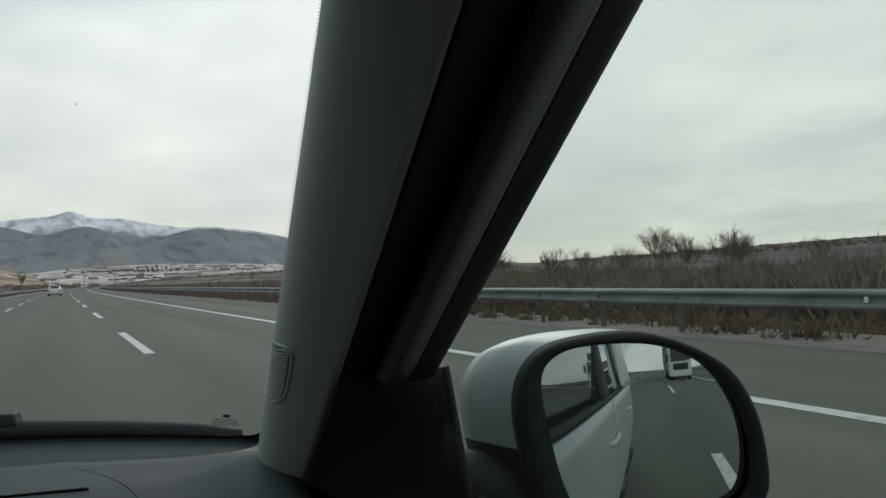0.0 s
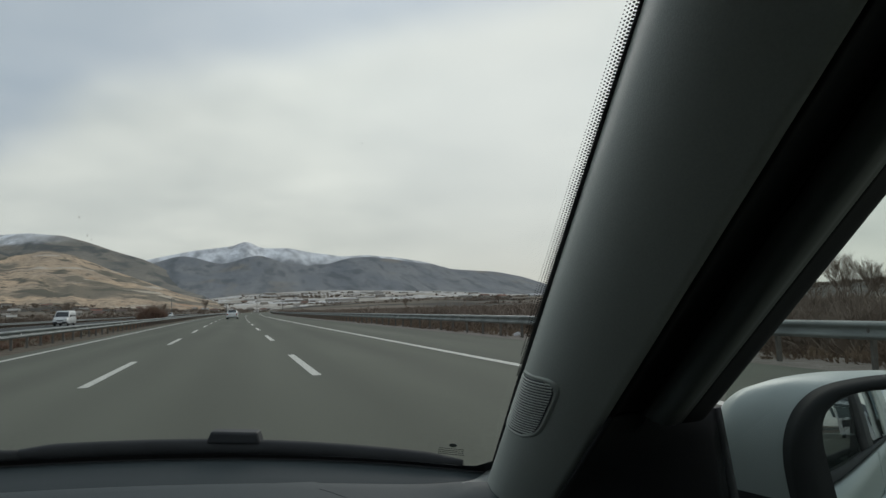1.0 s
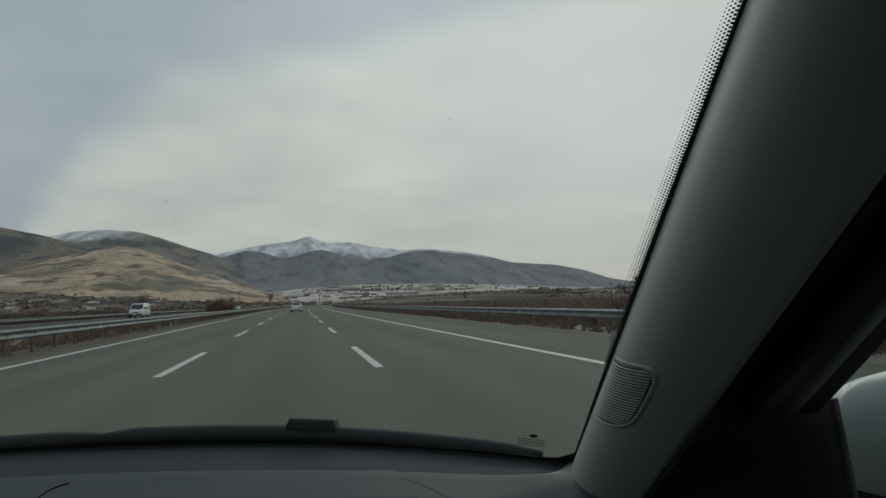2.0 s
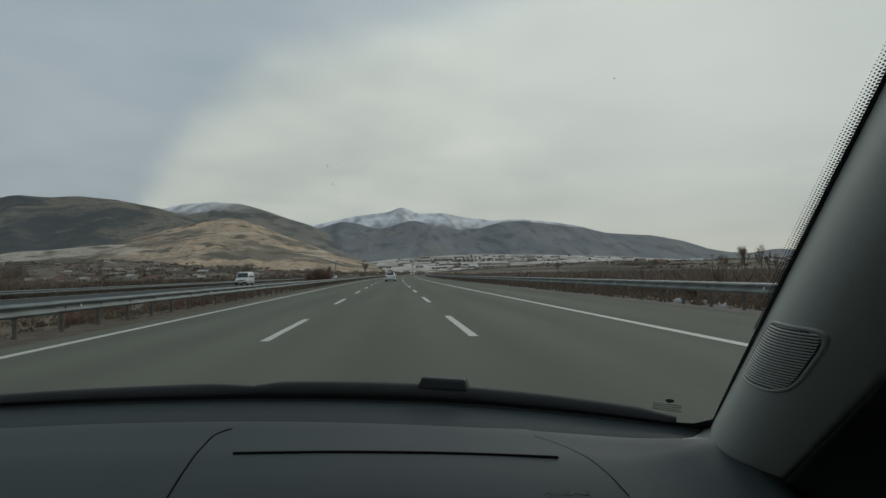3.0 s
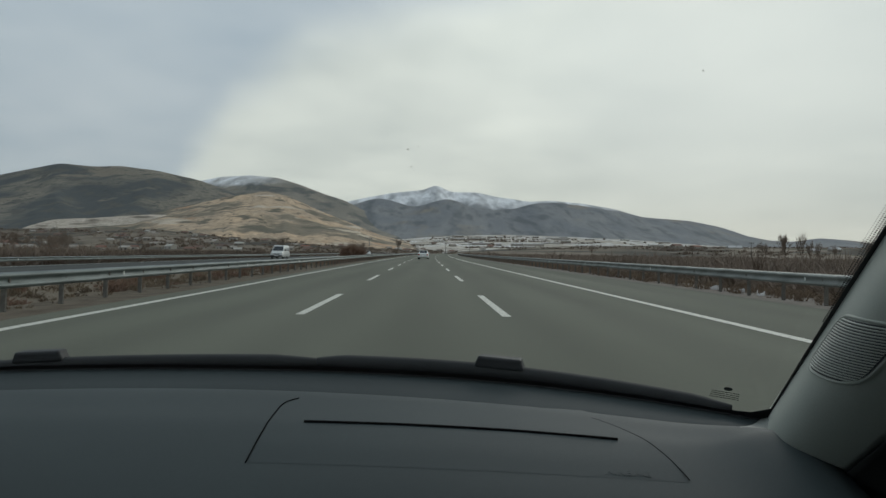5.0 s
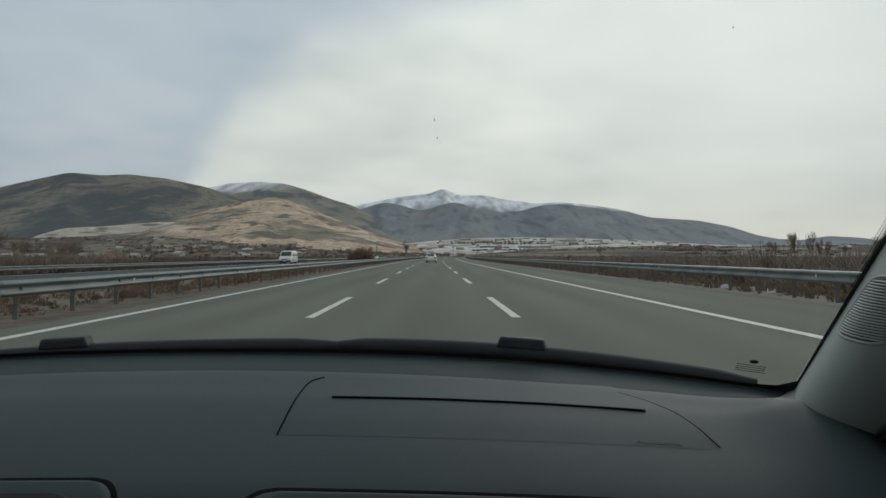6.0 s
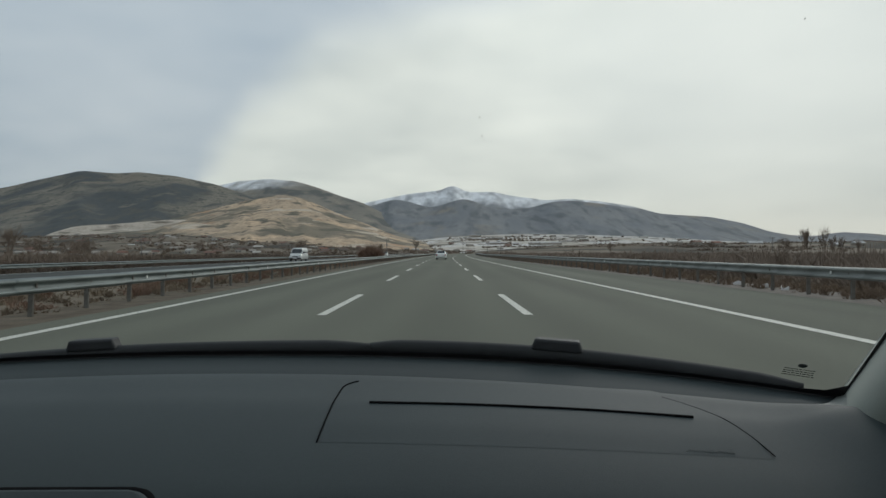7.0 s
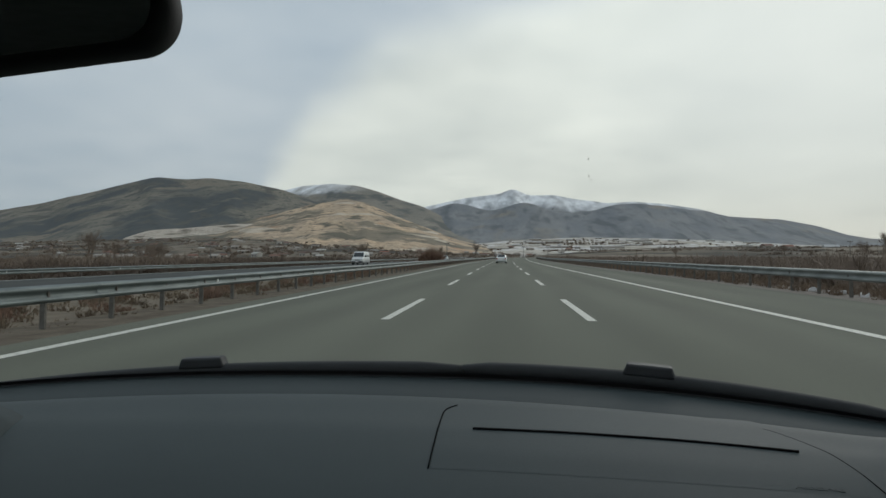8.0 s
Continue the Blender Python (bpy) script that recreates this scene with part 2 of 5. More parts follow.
M_EARTH = material("dry_earth", (0.135, 0.11, 0.082), 0.95, color2=(0.22, 0.185, 0.14), scale=0.05, fine=(1.2, 0.25), spec=0.1)
M_STEEL = material("galvanised_steel", (0.245, 0.262, 0.246), 0.58, 0.25, color2=(0.165, 0.176, 0.166), scale=2.2, fine=(25, 0.14), stretch=(1, 0.5, 2))
M_STEEL_OLD = material("dull_galvanised_steel", (0.150, 0.180, 0.178), 0.52, 0.25, color2=(0.095, 0.118, 0.116), scale=2.0, fine=(25, 0.16), stretch=(1, 0.5, 2))
M_POST = material("weathered_steel", (0.16, 0.15, 0.135), 0.7, 0.3, color2=(0.11, 0.10, 0.085), scale=8)
M_REFLECT = material("reflector_white", (0.8, 0.8, 0.78), 0.3, color2=(0.7, 0.7, 0.66), scale=40)
M_TWIG = material("bare_twigs", (0.190, 0.148, 0.117), 0.9, color2=(0.255, 0.203, 0.165), scale=0.5, spec=0.1)
M_TWIG_DARK = material("dark_bare_twigs", (0.105, 0.080, 0.063), 0.9, color2=(0.15, 0.118, 0.095), scale=0.4, spec=0.1)
M_DRYGRASS_DARK = material("dark_dry_grass", (0.215, 0.165, 0.115), 0.95, color2=(0.13, 0.10, 0.074), scale=0.45, spec=0.1)
M_VERGE = material("brown_verge_earth", (0.108, 0.086, 0.064), 0.95, color2=(0.165, 0.136, 0.104), scale=1.6, bump=0.6, bump_scale=45, fine=(40, 0.3), spec=0.1)
M_REDTWIG = material("reddish_twigs", (0.195, 0.125, 0.092), 0.9, color2=(0.27, 0.18, 0.135), scale=3, spec=0.1)
M_DRYGRASS = material("dry_grass", (0.245, 0.180, 0.128), 0.95, color2=(0.150, 0.110, 0.084), scale=0.45, spec=0.1)
M_DASH = material("dashboard_plastic", (0.047, 0.060, 0.062), 0.66, color2=(0.056, 0.071, 0.073), scale=3, bump=0.10, bump_scale=900, fine=(700, 0.08), spec=0.24)
M_DASH_DARKER = material("darker_dashboard_plastic", (0.040, 0.051, 0.053), 0.75, color2=(0.045, 0.057, 0.059), scale=3, bump=0.10, bump_scale=900, fine=(700, 0.08), spec=0.2)
M_SAIL = material("matt_black_plastic", (0.019, 0.020, 0.020), 0.7, color2=(0.024, 0.025, 0.025), scale=20, bump=0.05, bump_scale=500, spec=0.15)
M_ETCH = material("grey_etching", (0.085, 0.09, 0.085), 0.7, color2=(0.11, 0.115, 0.11), scale=60)
M_SPECK = material("dried_specks", (0.26, 0.25, 0.22), 0.8, color2=(0.16, 0.15, 0.13), scale=300)
M_LINER = material("roof_lining_cloth", (0.33, 0.34, 0.32), 0.95, color2=(0.29, 0.30, 0.28), scale=30, bump=0.1, bump_scale=600, spec=0.1)
M_DASH_DARK = material("dark_plastic", (0.040, 0.043, 0.046), 0.65, color2=(0.046, 0.049, 0.052), scale=4, bump=0.08, bump_scale=700)
M_TRIM = material("grey_trim_plastic", (0.335, 0.358, 0.318), 0.62, color2=(0.365, 0.388, 0.346), scale=3, bump=0.08, bump_scale=800, fine=(600, 0.06), spec=0.35)
M_BLACK = material("black_plastic", (0.024, 0.025, 0.027), 0.6, color2=(0.033, 0.034, 0.036), scale=20, bump=0.05, bump_scale=500, spec=0.3)
M_RUBBER = material("black_rubber", (0.016, 0.017, 0.018), 0.75, color2=(0.022, 0.023, 0.024), scale=15)
M_SEAM = material("seam_shadow_gap", (0.006, 0.006, 0.007), 0.95, color2=(0.009, 0.009, 0.009), scale=30, spec=0.05)
M_FRAME_SHEEN = material("door_frame_lacquer_sheen", (0.074, 0.082, 0.073), 0.48, color2=(0.084, 0.093, 0.083), scale=5, spec=0.5)
M_WHITE = material("white_car_paint", (0.43, 0.475, 0.465), 0.33, color2=(0.41, 0.45, 0.44), scale=1.2, fine=(8, 0.03))
M_CLEANWHITE = material("clean_white_paint", (0.64, 0.65, 0.64), 0.25, color2=(0.60, 0.61, 0.60), scale=1.2, fine=(8, 0.03))
M_MIRROR = material("mirror_silver", (0.62, 0.66, 0.66), 0.015, 1.0)
M_GLASS = glass_material("windscreen_glass", (0.93, 0.96, 0.94), 0.35)
M_SIDEGLASS = glass_material("side_glass", (0.78, 0.85, 0.81), 0.6)
M_TINT = glass_material("tinted_glass", (0.16, 0.19, 0.19), 1.0)
M_FRIT = material("ceramic_frit", (0.022, 0.022, 0.024), 0.5)
M_RED = material("red_card", (0.42, 0.06, 0.09), 0.6, color2=(0.34, 0.04, 0.07), scale=60)
M_CARD = material("white_card", (0.75, 0.73, 0.72), 0.6, color2=(0.68, 0.66, 0.66), scale=50)
M_ROOFTILE = material("clay_roof", (0.30, 0.13, 0.09), 0.9, color2=(0.22, 0.11, 0.08), scale=0.5)
M_WALL = material("rendered_wall", (0.50, 0.48, 0.44), 0.9, color2=(0.40, 0.375, 0.34), scale=0.2)
def vary_by_object(m, other):
    """Each object that wears it lies somewhere between its own colour and another."""
    t = m.node_tree
    b = t.nodes["Principled BSDF"]
    base = b.inputs["Base Color"].links[0].from_socket
    info = t.nodes.new("ShaderNodeObjectInfo")
    mx = t.nodes.new("ShaderNodeMix")
    mx.data_type = "RGBA"
    mx.inputs[7].default_value = (*other, 1)
    t.links.new(info.outputs["Random"], mx.inputs[0])
    t.links.new(base, mx.inputs[6])
    t.links.new(mx.outputs[2], b.inputs["Base Color"])


vary_by_object(M_WALL, (0.26, 0.22, 0.185))
vary_by_object(M_ROOFTILE, (0.13, 0.105, 0.09))
M_DARKGLASS = material("dark_window", (0.03, 0.035, 0.04), 0.15)
M_TYRE = material("tyre_rubber", (0.02, 0.02, 0.02), 0.8, color2=(0.03, 0.03, 0.03), scale=12)
M_RIM = material("wheel_steel", (0.35, 0.36, 0.37), 0.4, 0.7, color2=(0.3, 0.3, 0.31), scale=10)
M_LAMP = material("clear_lamp", (0.7, 0.7, 0.68), 0.12, color2=(0.6, 0.6, 0.6), scale=20)
M_TAIL = material("red_lamp", (0.35, 0.02, 0.02), 0.2, color2=(0.28, 0.02, 0.02), scale=20)
M_TRUCK = material("truck_paint", (0.6, 0.61, 0.62), 0.35, color2=(0.55, 0.56, 0.57), scale=1)
M_TARP = material("trailer_tarpaulin", (0.16, 0.17, 0.19), 0.7, color2=(0.13, 0.14, 0.16), scale=0.8)
M_WOODPOLE = material("grey_pole", (0.2, 0.19, 0.18), 0.85, color2=(0.15, 0.14, 0.13), scale=2)
M_SNOW = material("old_snow", (0.56, 0.56, 0.57), 0.8, color2=(0.40, 0.39, 0.38), scale=3)

# distance haze is put into these colours: lightened, and bluish on the two farthest
M_HILL_FAR = hill_material("far_range_hazed", (0.182, 0.195, 0.211), (0.242, 0.246, 0.251), 222, 285, scale=0.006, streak=(1, 0.3, 1.2), grain=0.10,
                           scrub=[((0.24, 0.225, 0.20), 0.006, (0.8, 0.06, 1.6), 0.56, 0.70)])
M_FOOTHILL = hill_material("dark_foothills_hazed", (0.186, 0.199, 0.215), (0.237, 0.243, 0.246), None, None, scale=0.008, streak=(1, 0.3, 1.2), grain=0.10,
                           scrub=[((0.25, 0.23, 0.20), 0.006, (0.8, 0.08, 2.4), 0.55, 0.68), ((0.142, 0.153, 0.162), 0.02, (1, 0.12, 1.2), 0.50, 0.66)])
M_HILL_DOME = hill_material("dome_slopes", (0.193, 0.186, 0.166), (0.259, 0.236, 0.198), 276, 335, scale=0.010, streak=(1, 0.5, 1.4), snow_x=(-650, -900), grain=0.15,
                            scrub=[((0.122, 0.126, 0.122), 0.012, (1, 0.4, 1.4), 0.50, 0.62), ((0.21, 0.19, 0.16), 0.03, (1, 0.2, 3), 0.58, 0.68)])
M_HILL_DARK = hill_material("scrub_slopes", (0.172, 0.161, 0.135), (0.232, 0.209, 0.172), None, None, scale=0.012, streak=(1, 0.7, 1.2), grain=0.22,
                            scrub=[((0.090, 0.098, 0.100), 0.0030, (1.0, 0.7, 1.2), 0.46, 0.54), ((0.112, 0.110, 0.100), 0.020, (1, 0.6, 1.2), 0.52, 0.62),
                                   ((0.21, 0.185, 0.15), 0.0055, (0.8, 0.7, 1.4), 0.60, 0.66), ((0.078, 0.083, 0.080), 0.07, (1, 0.6, 1.2), 0.58, 0.68)])
M_HILL_TAN = hill_material("bare_tan_slopes", (0.551, 0.408, 0.278), (0.387, 0.307, 0.228), None, None, scale=0.013, streak=(1, 0.6, 1.6), grain=0.3,
                           scrub=[((0.22, 0.19, 0.145), 0.009, (0.7, 0.6, 1.8), 0.53, 0.59), ((0.46, 0.29, 0.18), 0.016, (0.8, 0.4, 2.2), 0.60, 0.67), ((0.15, 0.135, 0.105), 0.022, (0.6, 0.6, 3.0), 0.56, 0.61),
                                  ((0.115, 0.105, 0.085), 0.09, (1, 0.6, 1.6), 0.60, 0.66), ((0.52, 0.44, 0.35), 0.014, (0.35, 0.30, 5.5), 0.60, 0.63)], wooded=((0.135, 0.128, 0.102), 0.006, -0.37, -0.45))
M_VALLEY = hill_material("valley_fields", (0.42, 0.38, 0.325), (0.54, 0.505, 0.45), None, None, scale=0.009, streak=(0.6, 0.5, 3), grain=0.25,
                         scrub=[((0.62, 0.61, 0.60), 0.014, (0.6, 0.45, 5), 0.51, 0.58), ((0.16, 0.145, 0.12), 0.030, (0.5, 0.4, 7), 0.54, 0.62), ((0.11, 0.10, 0.085), 0.08, (0.8, 0.8, 6), 0.60, 0.66)])
M_QUARRY = hill_material("quarried_earth", (0.58, 0.51, 0.43), (0.42, 0.36, 0.30), None, None, scale=0.02, streak=(0.6, 0.3, 4.0), grain=0.3,
                         scrub=[((0.20, 0.175, 0.14), 0.022, (0.5, 0.3, 6), 0.57, 0.63)])
M_FIELD = hill_material("brown_fields", (0.132, 0.110, 0.086), (0.215, 0.181, 0.140), None, None, scale=0.010, streak=(0.5, 0.6, 3), grain=0.25,
                        scrub=[((0.062, 0.056, 0.047), 0.016, (0.6, 0.5, 5), 0.46, 0.56), ((0.27, 0.235, 0.19), 0.012, (0.5, 0.6, 7), 0.62, 0.67)])
M_HILL_RIGHT = hill_material("scrubby_hill", (0.115, 0.105, 0.09), (0.165, 0.152, 0.132), None, None, scale=0.03, streak=(1, 0.5, 2), grain=0.25,
                             scrub=[((0.080, 0.074, 0.064), 0.016, (1, 0.5, 2), 0.44, 0.56)])


# ---- mesh helpers ----
def mesh_of(name, verts, faces, mats, smooth=True, index=None):
    me = bpy.data.meshes.new(name)
    me.from_pydata([tuple(map(float, v)) for v in verts], [], [tuple(map(int, f)) for f in faces])
    for m in (mats if isinstance(mats, (list, tuple)) else [mats]):
        me.materials.append(m)
    if smooth:
        me.polygons.foreach_set("use_smooth", [True] * len(me.polygons))
    if index is not None:
        me.polygons.foreach_set("material_index", index)
    me.update()
    return me


def put(name, me, parent=None, label="", m=None):
    ob = new(name, me)
    if parent:
        ob.parent = parent
    if m is not None:
        ob.matrix_basis = m
    if label:
        ob["label"] = label
    return ob


def part(name, bm, mat, parent=None, label="", smooth=False):
    me = bpy.data.meshes.new(name)
    bmesh.ops.recalc_face_normals(bm, faces=bm.faces)
    bm.to_mesh(me)
    bm.free()
    me.materials.append(mat)
    if smooth:
        me.polygons.foreach_set("use_smooth", [True] * len(me.polygons))
    return put(name, me, parent, label)


def box_bm(x0, x1, y0, y1, z0, z1, bevel=0.0, seg=2):
    bm = bmesh.new()
    bmesh.ops.create_cube(bm, size=1, matrix=Matrix.Translation(((x0 + x1) / 2, (y0 + y1) / 2, (z0 + z1) / 2)) @ Matrix.Diagonal((x1 - x0, y1 - y0, z1 - z0, 1)))
    if bevel:
        bmesh.ops.bevel(bm, geom=list(bm.edges), offset=bevel, segments=seg, affect="EDGES", profile=0.5)
    return bm


def grid_faces(nu, nv, closed_u=False):
    f = []
    for i in range(nu if closed_u else nu - 1):
        for j in range(nv - 1):
            a, b = i * nv + j, ((i + 1) % nu) * nv + j
            f.append((a, b, b + 1, a + 1))
    return f


def sheet(name, fn, us, vs, mat, parent=None, label="", thick=0.0, smooth=True):
    """A surface fn(u, v) over a grid; thick gives it a second skin and rims."""
    verts = [fn(u, v) for u in us for v in vs]
    ob = put(name, mesh_of(name, verts, grid_faces(len(us), len(vs)), mat, smooth), parent, label)
    if thick:
        s = ob.modifiers.new("thickness", "SOLIDIFY")
        s.thickness, s.offset = abs(thick), math.copysign(1, thick)
    return ob


def smooth_loop(pts, n=64):
    """A closed smooth curve through a few control points."""
    p = np.array(pts, float)
    k, out = len(p), []
    for i in range(n):
        s = i * k / n
        a, t = int(s), s - int(s)
        p0, p1, p2, p3 = p[(a - 1) % k], p[a % k], p[(a + 1) % k], p[(a + 2) % k]
        out.append(0.5 * (2 * p1 + (p2 - p0) * t + (2 * p0 - 5 * p1 + 4 * p2 - p3) * t * t + (3 * p1 - p0 - 3 * p2 + p3) * t ** 3))
    return np.array(out)


def tube(name, pts, r, mat, parent=None, label="", sides=8, flat=1.0):
    """A round bar along points; flat squashes it in height."""
    pts = [Vector(p) for p in pts]
    verts, faces = [], []
    for i, p in enumerate(pts):
        d = (pts[min(i + 1, len(pts) - 1)] - pts[max(i - 1, 0)]).normalized()
        up = Vector((0, 0, 1)) if abs(d.z) < 0.9 else Vector((0, 1, 0))
        a = d.cross(up).normalized()
        b = a.cross(d).normalized()
        rr = r[i] if isinstance(r, (list, tuple)) else r
        for k in range(sides):
            t = 2 * math.pi * k / sides
            verts.append(p + a * (rr * math.cos(t)) + b * (rr * flat * math.sin(t)))
    for i in range(len(pts) - 1):
        for k in range(sides):
            k2 = (k + 1) % sides
            faces.append((i * sides + k, i * sides + k2, (i + 1) * sides + k2, (i + 1) * sides + k))
    faces.append(tuple(range(sides))[::-1])
    faces.append(tuple((len(pts) - 1) * sides + k for k in range(sides)))
    return put(name, mesh_of(name, verts, faces, mat), parent, label)


def lin(a, b, n):
    return [a + (b - a) * i / (n - 1) for i in range(n)]


# ---- the lie of the land ----
def bend(y):
    """The motorway runs a little to the left of the car's nose and then eases to the right."""
    return -0.015 * y + (max(0.0, y - 60) ** 2 / 12000 if y < 420 else 360 ** 2 / 12000 + (y - 420) * 360 / 6000)


def land(x, y):
    x = x - bend(min(max(y, 0), 600))
    z = -0.10
    if x < -11:
        z -= 0.45 * min(1, (-11 - x) / 19)
    if x > 11:
        z -= 0.5 * min(1, (x - 11) / 12)
    return z


steps = [0.0, 4, 8, 11, 13, 16, 20, 25, 30, 38, 48, 62, 80, 105, 140, 190, 260, 360, 500, 700, 1000, 1500, 2300, 3300, 4800]
gx = [-s for s in steps[:0:-1]] + steps
gy = [-s for s in steps[:0:-1]] + steps[:8] + lin(30, 420, 26) + [470, 540, 640, 800, 1000, 1500, 2300, 3300, 4800]
rng = np.random.default_rng(3)
gverts = [(x, y, land(x, y) + (0 if abs(x) < 40 else float(rng.normal(0, min(0.35, abs(x) / 400))))) for x in gx for y in gy]
tagged(put("ground", mesh_of("ground", gverts, grid_faces(len(gx), len(gy)), M_EARTH)), "dry brown winter farmland reaching the horizon", "ground", kind="structure")


def ribbon(name, x0, x1, y0, y1, z0, z1, mat, thick=0.0, cut=14.0):
    """A strip of road between two offsets from the road's axis."""
    n = max(2, int((y1 - y0) / cut) + 1)
    ys = lin(y0, y1, n)
    verts = [(x + bend(y), y, z) for y in ys for x, z in ((x0, z0), (x1, z1))]
    faces = [(2 * i, 2 * i + 1, 2 * i + 3, 2 * i + 2) for i in range(n - 1)]
    if thick:
        k = len(verts)
        verts += [(x, y, z - thick) for x, y, z in verts]
        faces += [(k + 2 * i, k + 2 * i + 2, k + 2 * i + 3, k + 2 * i + 1) for i in range(n - 1)]
        for i in range(n - 1):
            faces += [(2 * i, 2 * i + 2, k + 2 * i + 2, k + 2 * i), (2 * i + 1, k + 2 * i + 1, k + 2 * i + 3, 2 * i + 3)]
    return mesh_of(name, verts, faces, mat, smooth=False)


LANE_L, LANE_R, EDGE_L, EDGE_R = -2.10, 1.78, -5.86, 5.68
DASH, PERIOD, PHASE = 6.2, 15.4, 12.7
road = tagged(put("road", ribbon("road", -6.62, 9.42, -260, 900, 0, 0, M_ASPHALT, 0.3)), "weathered grey asphalt motorway with three lanes", "road", kind="structure")
opposite = tagged(put("road", ribbon("road", -28.0, -13.2, -260, 900, -0.12, -0.06, M_ASPHALT_DARK, 0.2)), "opposite motorway carriageway of dark asphalt", "road", kind="structure")
put("verge", ribbon("verge", 9.42, 11.7, -260, 900, 0.0, -0.03, M_GRAVEL, 0.2), road, "pale gravel verge")
put("verge", ribbon("verge", -8.3, -6.62, -260, 900, -0.02, 0.0, M_VERGE, 0.2), road, "brown earth verge")
put("edge_line", ribbon("edge_line", EDGE_R - 0.105, EDGE_R + 0.105, -260, 900, 0.004, 0.004, M_PAINT), road, "solid white painted line")
put("edge_line", ribbon("edge_line", EDGE_L - 0.10, EDGE_L + 0.10, -260, 900, 0.004, 0.004, M_PAINT), road, "solid white painted line")
put("edge_line", ribbon("edge_line", -27.3, -27.1, -260, 900, -0.113, -0.112, M_PAINT), opposite)
put("edge_line", ribbon("edge_line", -14.3, -14.1, -260, 900, -0.060, -0.059, M_PAINT), opposite)
for lane in (LANE_L, LANE_R):
    for k in range(-6, 26):
        y0 = PHASE + PERIOD * k
        put("lane_dash", ribbon("lane_dash", lane - 0.085, lane + 0.085, y0, y0 + DASH, 0.004, 0.004, M_PAINT, cut=3.2), road)


# ---- hills ----
def hill(name, crest, foot, crest_at, back, mat, label, n_u=150, n_d=34, rough=0.12, freq=7.0, seed=0, power=1.25):
    """A hill as a height field: crest gives (sideways, upward) slopes as seen from the road, at the distance crest_at."""
    xs, zs = np.array(crest).T
    u = np.linspace(xs[0], xs[-1], n_u)
    # a smooth crest through the given slopes
    zu = np.interp(u, xs, zs)
    ker = np.ones(3) / 3
    zu = np.convolve(np.pad(zu, 1, "edge"), ker, "valid")
    d = np.concatenate([np.linspace(foot, crest_at, n_d), np.linspace(crest_at, back, 8)[1:]])
    verts = []
    for a, z in zip(u, zu):
        for r in d:
            s = (r - foot) / (crest_at - foot) if r <= crest_at else 1 - 0.6 * (r - crest_at) / (back - crest_at)
            s = max(0.0, s)
            n1 = noise.fractal(Vector((a * freq + seed, r / crest_at * freq * 0.55, seed * 1.7)), 1.0, 2.1, 6)
            ridge = 1 - abs(noise.noise(Vector((a * freq * 2.2 + seed, r / crest_at * 2.0, 3.3 + seed)))) * 2
            h = z * crest_at * (s ** power + rough * (n1 + 0.8 * ridge - 0.4) * (s * (1.02 - s) * 2.6 + 0.035))
            verts.append((a * r, r, max(h, 0) + 1.2 - 2.2 * (1 - s)))
    return tagged(put(name, mesh_of(name, verts, grid_faces(len(u), len(d)), mat)), label, "mountain", kind="structure")


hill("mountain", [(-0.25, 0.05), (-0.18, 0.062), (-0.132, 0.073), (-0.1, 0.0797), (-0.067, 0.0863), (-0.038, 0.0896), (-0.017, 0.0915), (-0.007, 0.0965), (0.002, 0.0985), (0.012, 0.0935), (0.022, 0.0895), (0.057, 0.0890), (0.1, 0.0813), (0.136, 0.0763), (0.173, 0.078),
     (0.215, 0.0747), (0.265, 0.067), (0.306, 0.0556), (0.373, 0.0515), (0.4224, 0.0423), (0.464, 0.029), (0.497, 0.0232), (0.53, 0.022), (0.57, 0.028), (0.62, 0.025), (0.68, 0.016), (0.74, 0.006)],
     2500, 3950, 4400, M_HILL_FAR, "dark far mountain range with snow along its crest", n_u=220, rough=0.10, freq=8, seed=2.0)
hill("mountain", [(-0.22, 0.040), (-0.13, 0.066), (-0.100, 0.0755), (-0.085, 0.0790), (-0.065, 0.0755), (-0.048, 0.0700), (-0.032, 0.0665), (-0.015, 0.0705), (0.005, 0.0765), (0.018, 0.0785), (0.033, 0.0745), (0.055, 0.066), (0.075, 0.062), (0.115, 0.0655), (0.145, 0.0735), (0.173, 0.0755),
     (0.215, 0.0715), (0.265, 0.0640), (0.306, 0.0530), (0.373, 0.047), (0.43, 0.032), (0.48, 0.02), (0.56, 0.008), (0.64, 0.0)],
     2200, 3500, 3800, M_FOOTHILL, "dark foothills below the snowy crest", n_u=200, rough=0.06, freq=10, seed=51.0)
hill("mountain", [(-0.6, 0.03), (-0.45, 0.07), (-0.40, 0.090), (-0.35, 0.1), (-0.316, 0.107), (-0.275, 0.1095), (-0.233, 0.106), (-0.2, 0.0965), (-0.167, 0.084), (-0.132, 0.073), (-0.1, 0.057), (-0.067, 0.044), (-0.034, 0.032), (0.016, 0.013), (0.06, 0.0)],
     2000, 3200, 3600, M_HILL_DOME, "rounded dark mountain with a thin snow cap", seed=5.0, rough=0.10)
hill("mountain", [(-1.5, 0.02), (-1.2, 0.04), (-0.9, 0.062), (-0.75, 0.083), (-0.65, 0.103), (-0.60, 0.114), (-0.55, 0.1235), (-0.50, 0.1185), (-0.461, 0.1210), (-0.41, 0.1145), (-0.35, 0.102), (-0.30, 0.085), (-0.25, 0.06), (-0.2, 0.035), (-0.12, 0.005), (-0.05, 0.0)],
     1300, 2600, 3100, M_HILL_DARK, "broad dark scrub-covered hill", n_u=200, seed=9.0, rough=0.075, freq=7)
